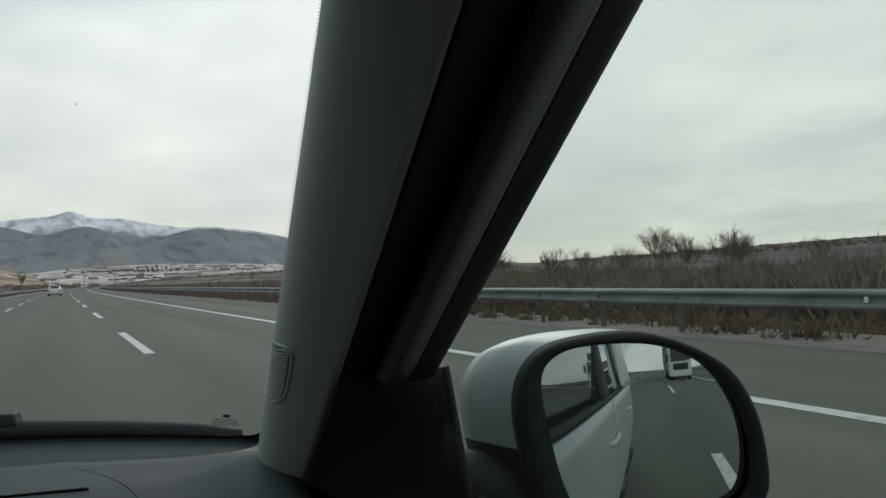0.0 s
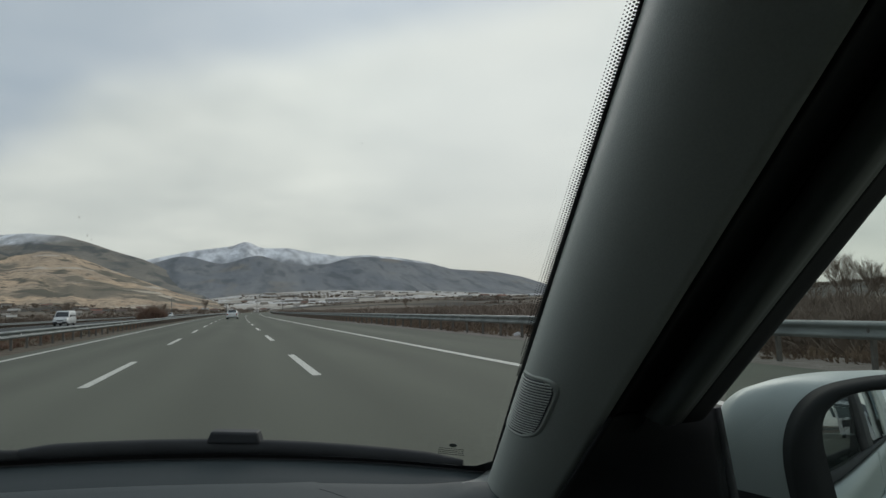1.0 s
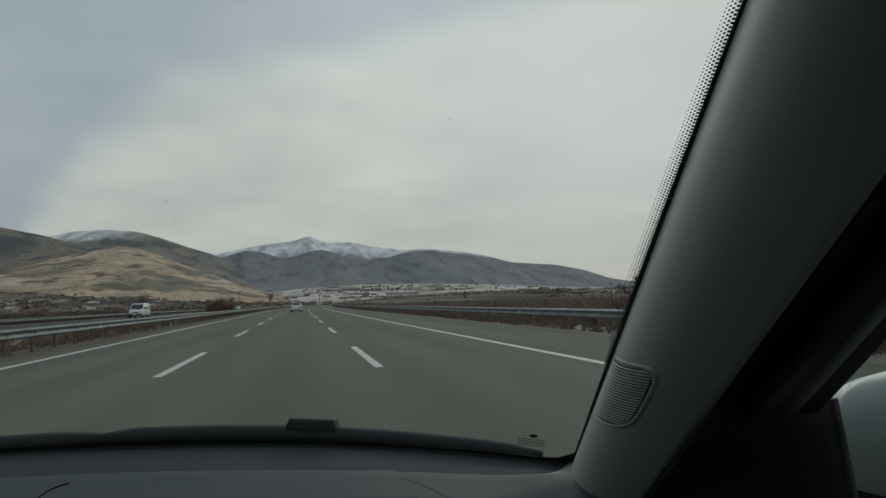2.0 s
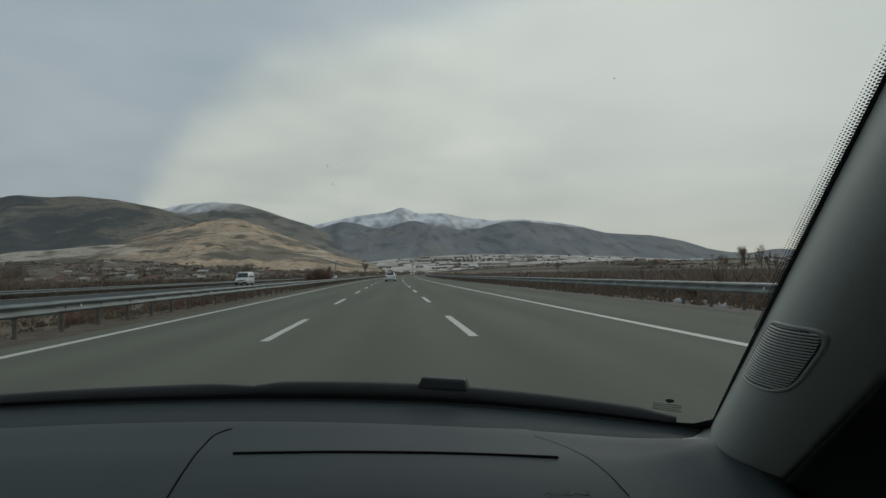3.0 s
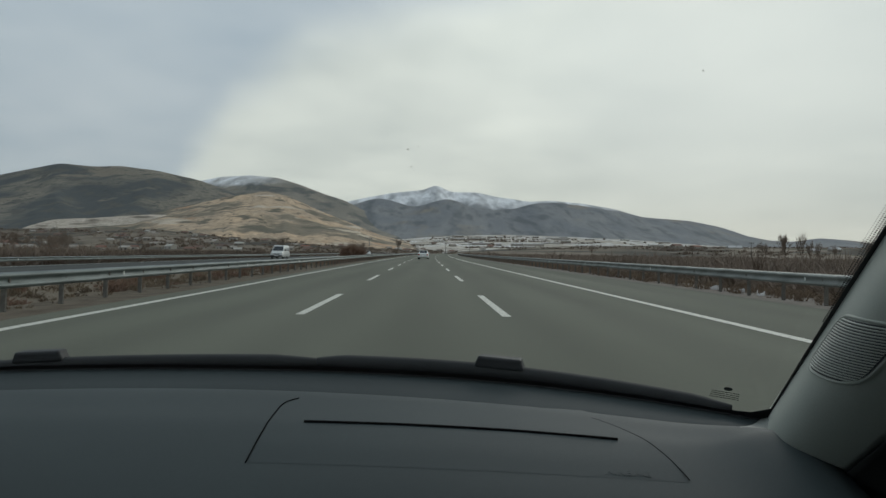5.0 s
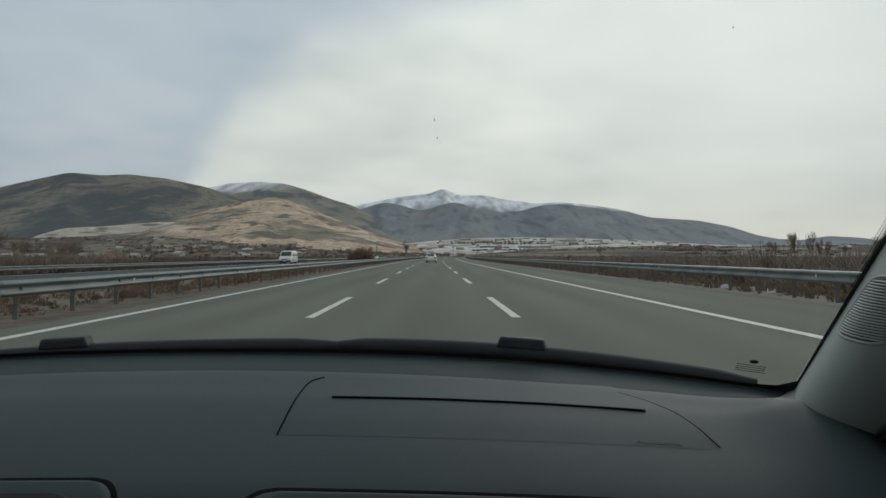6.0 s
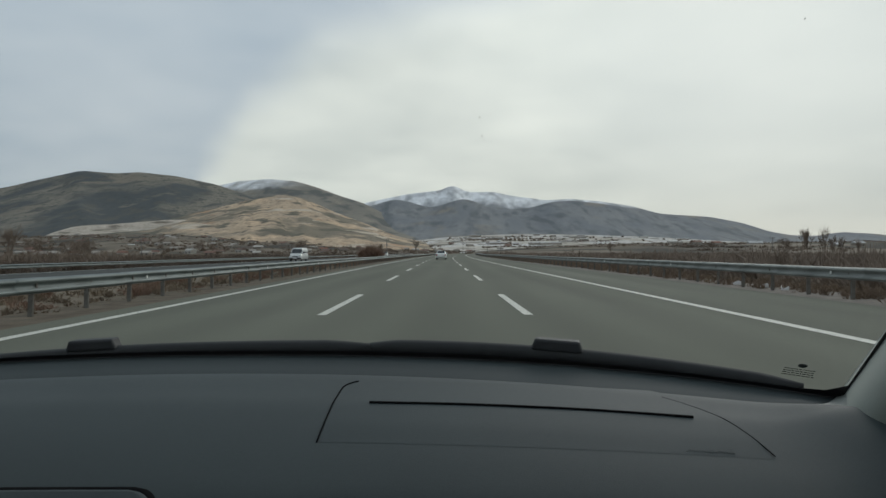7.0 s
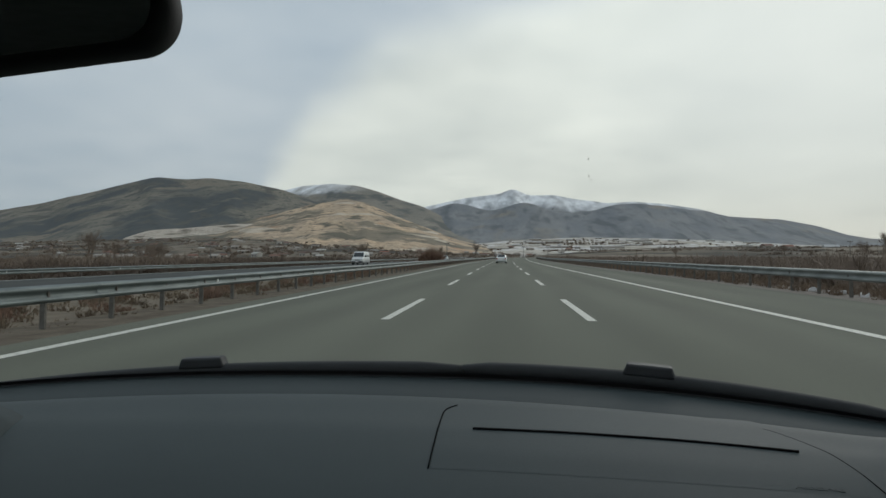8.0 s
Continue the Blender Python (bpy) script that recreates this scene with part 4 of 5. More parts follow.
def utility_pole(x, y, h):
    p = tagged(new("utility_pole"), "grey wooden utility pole with a crossarm", "pole", group="utility poles")
    p.location = (x, y, -1.0)
    tube("pole", [(0, 0, -0.5), (0, 0, h)], [0.22, 0.14], M_WOODPOLE, p)
    part("crossarm", box_bm(-1.2, 1.2, -0.09, 0.09, h - 0.8, h - 0.55), M_WOODPOLE, p)
    for o in (-1.0, 0.0, 1.0):
        part("insulator", box_bm(o - 0.08, o + 0.08, -0.08, 0.08, h - 0.55, h - 0.25, 0.03), M_DARKGLASS, p)


for x, y, h in ((-32, 330, 9), (24, 470, 9), (34, 480, 9), (-12, 470, 8), (8, 520, 9), (150, 320, 9), (-120, 260, 8)):
    utility_pole(x, y, h)


# ---- the car that we ride in ----
XC = -0.10
HALF = 0.752
my_car = tagged(new("car"), "white hatchback with a dark grey dashboard", "car")


def screen_base(u):
    a = abs(u)
    return Vector((XC + HALF * u, 0.985 - 0.165 * a ** 3, 1.025 - 0.030 * a * a))


def screen(u, v):
    """The windscreen: u across from -1 to 1, v up from 0 to 1."""
    b = screen_base(u)
    t = Vector((XC + 0.668 * u, 0.33 - 0.085 * u * u, 1.475 - 0.025 * u * u))
    p = b.lerp(t, v)
    bulge = 0.035 * math.sin(math.pi * v) * (1 - u * u * 0.9)
    return p + Vector((0, 0.62, 0.78)) * bulge


# dashboard: sections from the crest to the knee side (y, z, share of the sideways sweep)
DASH_SECTIONS = [(0.893, 1.0120, 1.0), (0.86, 1.0128, 0.85), (0.80, 1.0090, 0.5), (0.75, 1.0058, 0.24), (0.70, 0.9970, 0.08), (0.66, 0.9880, 0.0), (0.62, 0.9770, 0.0), (0.58, 0.9630, 0.0),
                 (0.555, 0.946, 0.0), (0.538, 0.92, 0.0), (0.53, 0.88, 0.0), (0.535, 0.78, 0.0), (0.56, 0.62, 0.0), (0.60, 0.50, 0.0)]


def dash_line(x):
    dx = abs(x - XC)
    sweep = 0.195 * dx * dx
    flare = 0.030 * min(1.0, max(0.0, dx - 0.61) / 0.09) ** 2
    return [(y - sweep * w, z - 0.05 * dx * dx + flare * (1 - 0.8 * w)) for y, z, w in DASH_SECTIONS]


def dash_z(x, y):
    ln = sorted(dash_line(x)[:9])
    return float(np.interp(y, [p[0] for p in ln], [p[1] for p in ln]))


def dash_at(x, s):
    """A point of the dashboard's skin: s counts sections, smoothly between them."""
    ln = dash_line(x)
    a = min(int(s), len(ln) - 2)
    t = s - a
    p = [np.array(ln[min(max(a + k, 0), len(ln) - 1)]) for k in (-1, 0, 1, 2)]
    y, z = 0.5 * (2 * p[1] + (p[2] - p[0]) * t + (2 * p[0] - 5 * p[1] + 4 * p[2] - p[3]) * t * t + (3 * p[1] - p[0] - 3 * p[2] + p[3]) * t ** 3)
    return Vector((x, y, z))


dash_xs = lin(XC - 0.735, XC + 0.735, 71)
dashboard = sheet("dashboard", dash_at, dash_xs, lin(0, len(DASH_SECTIONS) - 1, 53), M_DASH, my_car, "dark grey grained plastic dashboard", thick=0.004)


def back_strip(x, v):
    c = dash_at(x, 0)
    b = screen_base(max(-1, min(1, (x - XC) / HALF)))
    p = c.lerp(Vector((x, b.y - 0.003, b.z - 0.003)), v)
    p.z -= 0.002 * math.sin(math.pi * min(1, v * 1.0)) + (0.002 if v == 0 else 0)
    return p


# darker plastic here also stands in for the shade behind the dashboard's crest
sheet("defroster_panel", back_strip, dash_xs, lin(0, 1, 7), M_DASH_DARKER, dashboard, "grey panel along the foot of the windscreen")


def on_dash(pts, lift=0.0004):
    return [(x, y, dash_z(x, y) + lift) for x, y in pts]


def dense(pts, n):
    """Points along a polyline, rounded a little at its corners."""
    p = np.array(pts, float)
    d = np.r_[0, np.cumsum(np.hypot(*np.diff(p, axis=0).T))]
    s = np.linspace(0, d[-1], n)
    q = np.c_[np.interp(s, d, p[:, 0]), np.interp(s, d, p[:, 1])]
    for _ in range(3):
        q[1:-1] = (q[:-2] + 2 * q[1:-1] + q[2:]) / 4
    return [tuple(map(float, v)) for v in q]


def cover_at(u, v):
    y = 0.661 + 0.182 * v
    x0 = 0.050 + 0.03 * max(0, v - 0.85) / 0.15
    x1 = 0.487 - 0.012 * v - 0.055 * v ** 2.6
    x = x0 + (x1 - x0) * u
    return Vector((x, y, dash_z(x, y) + 0.0002 + 0.0012 * min(1, v * 6)))


airbag_cover = sheet("airbag_cover", cover_at, lin(0, 1, 31), lin(0, 1, 15), M_DASH, dashboard, "grained plastic cover of the passenger airbag")
tube("seam", on_dash(dense([(0.048, 0.660), (0.048, 0.818), (0.053, 0.836), (0.063, 0.844)], 24), 0.0008), 0.0008, M_SEAM, dashboard, sides=5)
tube("seam", on_dash(dense([(0.489, 0.664), (0.484, 0.690), (0.477, 0.716), (0.467, 0.742), (0.454, 0.768), (0.438, 0.791), (0.424, 0.806)], 24), 0.0013), [0.0006 - 0.00001 * i for i in range(24)], M_SEAM, dashboard, sides=5)
tube("slot", on_dash(dense([(0.088, 0.750), (0.20, 0.7505), (0.32, 0.746), (0.436, 0.736)], 30), 0.0014), 0.0021, M_SEAM, airbag_cover, "dark narrow slot", sides=6)

txt = bpy.data.curves.new("airbag_letters", "FONT")
txt.body, txt.size, txt.extrude, txt.align_x = "AIRBAG", 0.0135, 0.0005, "LEFT"
txt_ob = bpy.data.objects.new("airbag_letters", txt)
scene.collection.objects.link(txt_ob)
bpy.context.view_layer.update()
txt_me = bpy.data.meshes.new_from_object(txt_ob.evaluated_get(bpy.context.evaluated_depsgraph_get()))
bpy.data.objects.remove(txt_ob)
txt_me.materials.clear()
txt_me.materials.append(M_DASH)
put("letters", txt_me, airbag_cover, "raised letters reading AIRBAG", pose(0.405, 0.6655, dash_z(0.405, 0.6655) + 0.0004, 13.0, 2.9, 0))

# glove box and centre vent on the knee side
def knee_panel(name, x0, x1, s0, s1, mat, lift, parent, label, r=0.25):
    def fn(u, v):
        s = s0 + (s1 - s0) * v
        near = max(0.0, 1 - (s - s0) / 0.9)
        inset = 0.030 * (1 - math.sqrt(1 - near * near))
        x = x0 + inset + (x1 - x0 - 2 * inset) * u
        p, q = dash_at(x, s), dash_at(x, s + 0.05)
        d = (q - p).normalized()
        nrm = Vector((0, d.z, -d.y))
        if nrm.z < 0 and s < 8:
            nrm = -nrm
        if nrm.y > 0:
            nrm = -nrm
        return p + nrm * lift
    return sheet(name, fn, lin(0, 1, 25), lin(0, 1, 41), mat, parent, label, thick=0.002)


knee_panel("glove_box_gap", 0.037, 0.522, 6.98, 10.9, M_SEAM, 0.0008, dashboard, "dark gap round the glove box lid")
knee_panel("glove_box_lid", 0.041, 0.518, 7.10, 10.8, M_DASH, 0.0012, dashboard, "dark grey plastic glove box lid")
knee_panel("vent_frame", -0.30, -0.066, 6.70, 9.6, M_SEAM, 0.0008, dashboard, "dark frame of the centre air vents")
vent = knee_panel("vent_panel", -0.296, -0.070, 6.80, 9.5, M_DASH, 0.0012, dashboard, "grey surround of the centre air vents")
knee_panel("vent_mouth", -0.285, -0.095, 7.25, 9.3, M_BLACK, 0.004, vent, "black mouth of the air vent")


def hood_at(u, v):
    a = math.pi * u
    r = 1 - 0.25 * v
    return Vector((-0.582 - 0.150 * math.cos(a) * r, 0.47 + 0.30 * v, 0.985 + (0.078 - 0.035 * v) * math.sin(a) ** 0.7 - 0.012 * v))


sheet("instrument_hood", hood_at, lin(0, 1, 25), lin(0, 1, 9), M_DASH_DARKER, dashboard, "rounded hood over the instruments", thick=0.006)

# windscreen, its dark rim and etched mark
windscreen = sheet("windscreen", screen, lin(-1, 1, 41), lin(0, 1, 25), M_GLASS, my_car, "clear windscreen glass")
windscreen.visible_shadow = False


def inside(u, v, off):
    p = screen(u, v)
    e = 1e-3
    n = (screen(u + e, v) - p).cross(screen(u, v + e) - p).normalized()
    if n.y > 0:
        n = -n
    return p + n * off


sheet("lower_frit", lambda u, v: inside(u, v * (0.012 + 0.045 * (max(0, abs(u) - 0.93) / 0.07) ** 3), 0.002), lin(-1, 1, 61), lin(0, 1, 3), M_FRIT, windscreen, "black ceramic rim of the glass")
for sgn in (1, -1):
    sheet("side_frit", lambda u, v: inside(sgn * (1 - 0.013 * u), v, 0.002), lin(0, 1, 3), lin(0, 1, 25), M_FRIT, windscreen, "black ceramic rim of the glass")
    dv, df = [], []
    for i in range(260):
        for j in range(4):
            u = sgn * (1 - 0.0143 - 0.0029 * j)
            v = 0.03 + (i + 0.5 * (j % 2)) * 0.0037
            if v > 0.99 or v < 0.30 + 0.05 * j:
                continue
            c = inside(u, v, 0.002)
            a = (inside(u + 0.002, v, 0.002) - c).normalized()
            b = (inside(u, v + 0.002, 0.002) - c).normalized()
            k, rad = len(dv), 0.00112 - 0.00020 * j
            dv.extend(c + a * (rad * math.cos(t)) + b * (rad * math.sin(t)) for t in (q * math.pi / 3 for q in range(6)))
            df.append(tuple(range(k, k + 6)))
    ob = put("frit_dots", mesh_of("frit_dots", dv, df, M_FRIT, smooth=False), windscreen, "rows of small black dots on the glass")
    ob["kind"] = "stuff"

# the etched maker's mark: a small disc over rows of bars
mark_v, mark_f = [], []
mu0, mv0 = 0.925, 0.076


def mark_quad(u0, u1, v0, v1):
    k = len(mark_v)
    mark_v.extend([inside(u0, v0, 0.002), inside(u1, v0, 0.002), inside(u1, v1, 0.002), inside(u0, v1, 0.002)])
    mark_f.append((k, k + 1, k + 2, k + 3))


mr = random.Random(3)
for row in range(4):
    uu = mu0 - 0.020
    while uu < mu0 + 0.017:
        w = mr.uniform(0.0018, 0.0055)
        mark_quad(uu, uu + w, mv0 - 0.0088 - row * 0.0062, mv0 - 0.0064 - row * 0.0062)
        uu += w + 0.0010
k = len(mark_v)
mark_v.extend(inside(mu0 + 0.006 * math.cos(q * math.pi / 5), mv0 + 0.004 + 0.006 * math.sin(q * math.pi / 5), 0.002) for q in range(10))
mark_f.append(tuple(range(k, k + 10)))
put("etched_mark", mesh_of("etched_mark", mark_v, mark_f, M_ETCH, smooth=False), windscreen, "small dark etched mark in the corner of the glass")


# dried insect specks on the glass
sv_, sf_ = [], []
for u, v, w, h in ((0.432, 0.553, 0.0005, 0.0012), (0.446, 0.558, 0.0004, 0.0007), (0.434, 0.522, 0.0004, 0.0015), (0.437, 0.515, 0.0008, 0.0004), (0.386, 0.455, 0.0004, 0.0006), (0.76, 0.69, 0.0004, 0.0009), (-0.343, 0.67, 0.004, 0.0008)):
    p = inside(u, v, -0.003)
    a = (inside(u + 0.002, v, -0.003) - p).normalized()
    b = (inside(u, v + 0.002, -0.003) - p).normalized()
    k = len(sv_)
    sv_.extend(p + a * (w * math.cos(t)) + b * (h * math.sin(t)) for t in (q * math.pi / 4 for q in range(8)))
    sf_.append(tuple(range(k, k + 8)))
put("insect_specks", mesh_of("insect_specks", sv_, sf_, M_SPECK, smooth=False), windscreen, "small dried specks on the glass")


# wipers and cowl outside the glass
def base_out(u, up, out):
    p = screen_base(u)
    return Vector((p.x, p.y + out, p.z + up))


sheet("cowl", lambda u, v: base_out(u, -0.012 - 0.03 * v, 0.012 + 0.10 * v), lin(-1, 1, 41), lin(0, 1, 4), M_BLACK, my_car, "black plastic cowl below the windscreen", thick=0.004)


def wiper(u0, u1, up0, up1, cap_u, label):
    def blade_at(u):
        t = (u - u0) / (u1 - u0)
        return base_out(u, up0 + (up1 - up0) * t + 0.004 * math.sin(math.pi * t) - 0.0025, 0.022)
    us = lin(u0, u1, 40)
    w = tube("wiper", [blade_at(u) for u in us], [0.0105 * min(1, 0.6 + 3 * min(i, 39 - i) / 20) for i in range(40)], M_RUBBER, my_car, label, sides=8, flat=1.15)
    tube("arm", [blade_at(u) + Vector((0, 0.018, 0.002)) for u in us[4:34]], 0.005, M_BLACK, w, sides=6, flat=0.8)
    c = blade_at(cap_u) + Vector((0, 0.004, 0.0145))
    d = blade_at(cap_u + 0.02) - blade_at(cap_u - 0.02)
    bm = box_bm(-0.036, 0.036, -0.014, 0.014, -0.0085, 0.0085, 0.004, 3)
    for v in bm.verts:
        if v.co.z > 0:
            v.co.x *= 0.90
    cap = part("pivot_cap", bm, M_BLACK, w, "black wiper pivot cap")
    cap.matrix_basis = Matrix.Translation(c) @ pose(0, 0, 0, 0, -math.degrees(math.atan2(d.z, d.x)), math.degrees(math.atan2(d.y, d.x)))
    return w


wiper(-0.98, 0.214, -0.015, 0.008, -0.335, "black windscreen wiper parked along the glass")
wiper(0.21, 0.955, 0.009, 0.002, 0.570, "black windscreen wiper parked along the glass")
tube("cowl_seal", [base_out(u, -0.004, 0.006) for u in lin(-1, 1, 50)], 0.006, M_RUBBER, my_car, "black rubber seal under the glass", sides=6)


M_FILLER = material("grey_filler_plastic", (0.20, 0.215, 0.20), 0.65, color2=(0.22, 0.24, 0.22), scale=4, bump=0.08, bump_scale=800)


# ---- the right and left pillars ----
def ln3(p, q, z):
    t = (z - p[2]) / (q[2] - p[2])
    return Vector([p[i] + (q[i] - p[i]) * t for i in range(2)] + [z])


def line_a(z):
    return ln3((0.650, 0.836, 1.0), (0.563, 0.254, 1.45), z)


def line_b(z):
    return ln3((0.636, 0.632, 1.0), (0.5466, -0.003, 1.45), z)


def line_d(z):
    return ln3((0.6910, 0.580, 1.0), (0.6680, 0.0400, 1.45), z)


def side_of(sgn):
    """Mirrors a point of the right side to the left side."""
    return (lambda p: p) if sgn > 0 else (lambda p: Vector((2 * XC - p.x, p.y, p.z)))


def trim_at(s, z, off=0.0):
    p = line_a(z).lerp(line_b(z), s)
    swell = 0.037
    return p + Vector((-swell * math.sin(math.pi * s ** 1.18) - off, -0.006 * math.sin(math.pi * s), 0))


def rim_profile(f):
    return float(np.interp(f, [0, 0.12, 0.34, 0.42, 0.47, 0.54, 0.61, 0.68, 0.80, 0.93, 1.0], [0.004, 0.022, 0.024, 0.016, -0.004, -0.013, -0.012, -0.002, 0.004, 0.010, 0.020]))


def rim_at(f, z):
    p = line_b(z).lerp(line_d(z), f)
    return p + Vector((rim_profile(f) * 0.5, rim_profile(f), 0))


def pillar(sgn):
    s_ = side_of(sgn)
    trim = sheet("pillar_trim", lambda u, v: s_(trim_at(u, 0.93 + 0.60 * v)), lin(0, 1, 29), lin(0, 1, 41), M_TRIM, my_car, "grey plastic trim of the windscreen pillar", thick=-0.003 * sgn)
    # the loudspeaker grille, set in a raised rounded frame
    zc, sc = 1.1165, 0.475
    def grille_pt(a, b, off):
        z = zc + 0.030 * b
        return s_(trim_at(sc + 0.275 * a, z, off))
    loop = []
    for q in range(64):
        t = 2 * math.pi * q / 64
        ca, sa = math.cos(t), math.sin(t)
        loop.append((math.copysign(abs(ca) ** 0.42, ca), math.copysign(abs(sa) ** 0.42, sa)))
    fv = [grille_pt(a * k, b * k, o) for a, b in loop for k, o in ((1.06, 0.0), (1.035, 0.0014), (0.985, 0.0014), (0.96, 0.0003))]
    put("grille_frame", mesh_of("grille_frame", fv, grid_faces(64, 4, True), M_TRIM), trim, "raised rim of the loudspeaker grille")
    gv, gf = [], []
    rows = 21
    for i in range(rows):
        b = -0.90 + 1.80 * (i + 0.5) / rows
        half = 0.93 * (1 - abs(b) ** 5) ** 0.2
        n = 14
        k = len(gv)
        for j in range(n):
            a = -half + 2 * half * j / (n - 1)
            hb = 0.031
            gv.extend([grille_pt(a, b - hb, 0.0004), grille_pt(a, b - hb * 0.4, 0.0017), grille_pt(a, b + hb * 0.4, 0.0017), grille_pt(a, b + hb, 0.0004)])
        for j in range(n - 1):
            for c in range(3):
                gf.append((k + j * 4 + c, k + j * 4 + 4 + c, k + j * 4 + 5 + c, k + j * 4 + 1 + c))
    put("grille_slats", mesh_of("grille_slats", gv, gf, M_TRIM), trim, "fine ribs of the loudspeaker grille")
    sheet("grille_back", lambda a, b: grille_pt(a * (1 - abs(b) ** 5) ** 0.2 * 0.95, b * 0.95, 0.0007), lin(-1, 1, 13), lin(-0.98, 0.98, 13), M_DASH_DARK, trim, "dark cloth behind the grille")
    seal = sheet("door_seal", lambda f, z: s_(rim_at(f * 0.44, z)), lin(0, 1, 9), lin(1.10, 1.53, 25), M_SAIL, my_car, "black rubber door seal", thick=0.003 * sgn)
    # the ridge's sheen is put into its paler grey; the outer part stays black
    sheet("window_frame", lambda f, z: s_(rim_at(0.42 + 0.30 * f, z)), lin(0, 1, 13), lin(1.117, 1.53, 25), M_FRAME_SHEEN, my_car, "dark door window frame", thick=0.004 * sgn)
    sheet("window_channel", lambda f, z: s_(rim_at(0.72 + 0.28 * f, z)), lin(0, 1, 9), lin(1.116, 1.53, 25), M_SAIL, my_car, "black rubber window channel", thick=0.004 * sgn)

    def sail(u, v):
        z = 0.965 - 0.012 * u + (0.155 + 0.012 * u) * v
        b = line_b(z)
        e = Vector((0.7103 + 0.0302 * (1 - v), 0.4638 + 0.0042 * (1 - v), z))
        p = b.lerp(e, u)
        return s_(p + Vector((-0.010 * math.sin(math.pi * u), 0.020 * math.sin(math.pi * u) * (1 - u), 0)))
    sheet("mirror_sail", sail, lin(0, 1, 15), lin(0, 1, 9), M_SAIL, my_car, "black plastic triangle at the front of the window", thick=0.004 * sgn)
    # the top of the door panel juts in below it
    def ledge(u, v):
        f, g = sail(u, 0), Vector((-0.052, -0.035, 0.004)) * (v if sgn > 0 else 0)
        if sgn < 0:
            g = Vector((0.052, -0.035, 0.004)) * v
        return f + g + Vector((0, 0, -0.05 * v ** 3))
    sheet("door_ledge", ledge, lin(0, 1, 12), lin(0, 1, 9), M_DASH, my_car, "grey plastic top of the door panel", thick=0.003)
    # light filler between the dashboard's corner and the pillar
    p1, p2, p3, p4 = Vector((0.590, 0.778, 0.998)), line_a(0.999), Vector((0.600, 0.690, 0.994)), trim_at(0.40, 1.006)
    sheet("corner_trim", lambda u, v: s_((p1.lerp(p2, u)).lerp(p3.lerp(p4, u), v) + Vector((0, 0, -0.005 * math.sin(math.pi * u)))), lin(0, 1, 9), lin(0, 1, 9), M_FILLER, my_car, "grey filler at the foot of the pillar", thick=0.002)
    tube("sail_edge", [s_(Vector((0.7103 + 0.0302 * (1 - v), 0.4618 + 0.0042 * (1 - v), 0.953 + 0.167 * v))) for v in lin(0, 1, 8)], 0.004, M_RUBBER, my_car, "black rubber window channel", sides=6)


for sgn in (1, -1):
    pillar(sgn)


# ---- body shell ----
def body_x(z):
    """Half width of the body's outer skin at a height."""
    return float(np.interp(z, [0.25, 0.45, 0.70, 0.86, 0.985, 1.0, 1.25, 1.47], [0.80, 0.855, 0.87, 0.862, 0.845, 0.835, 0.79, 0.735]))


def tuck(y):
    """How far the side draws in towards the tail."""
    return 0.050 * max(0.0, 0.45 - y)


def roof_at(u, v):
    y = 0.33 + (-2.15 - 0.33) * v - 0.085 * u * u * (1 - v)
    z = 1.475 + 0.035 * math.sin(math.pi * min(1, v * 1.05)) - 0.03 * u * u
    return Vector((XC + (0.70 - 0.8 * tuck(y)) * u, y, z))


sheet("roof", roof_at, lin(-1, 1, 21), lin(0, 1, 21), M_WHITE, my_car, "white painted steel roof", thick=0.03)
# unseen lining; its grey is chosen for the light it bounces onto the trim
sheet("headliner", lambda u, v: roof_at(u, v) - Vector((0, 0, 0.035)), lin(-1, 1, 11), lin(0, 1, 11), M_LINER, my_car, "grey cloth roof lining", thick=-0.006)
part("floor_pan", box_bm(XC - 0.75, XC + 0.75, -2.1, 1.0, 0.24, 0.30), M_BLACK, my_car)
part("firewall", box_bm(XC - 0.72, XC + 0.72, 0.86, 0.90, 0.28, 0.965), M_BLACK, my_car)
sheet("tailgate", lambda u, v: Vector((XC + u * (body_x(0.3 + 1.17 * v) - 0.17), -2.30 + 0.17 * max(0, v - 0.45) / 0.55 - 0.04 * (1 - u * u), 0.30 + 1.17 * v)), lin(-1, 1, 13), lin(0, 0.55, 9), M_WHITE, my_car, "white tailgate", thick=0.03)
sheet("rear_window", lambda u, v: Vector((XC + u * (body_x(0.3 + 1.17 * v) - 0.19), -2.30 + 0.17 * max(0, v - 0.45) / 0.55 - 0.04 * (1 - u * u), 0.30 + 1.17 * v)), lin(-1, 1, 13), lin(0.56, 1.0, 9), M_TINT, my_car, "tinted rear window")


def hood(u, v):
    b = screen_base(u * 0.98)
    y = b.y + 0.11 + (1.72 - 0.12 * u * u - b.y - 0.11) * v
    return Vector((XC + 0.74 * u * (1 - 0.05 * v), y, 0.962 - 0.045 * u * u - 0.16 * v ** 1.4))


sheet("bonnet", hood, lin(-1, 1, 15), lin(0, 1, 11), M_WHITE, my_car, "white painted bonnet", thick=-0.02)
sheet("front_bumper", lambda u, v: Vector((XC + 0.76 * u, 1.74 - 0.16 * u ** 4 + 0.05 * math.sin(math.pi * v), 0.30 + 0.48 * v)), lin(-1, 1, 15), lin(0, 1, 7), M_WHITE, my_car, "white front bumper", thick=0.02)


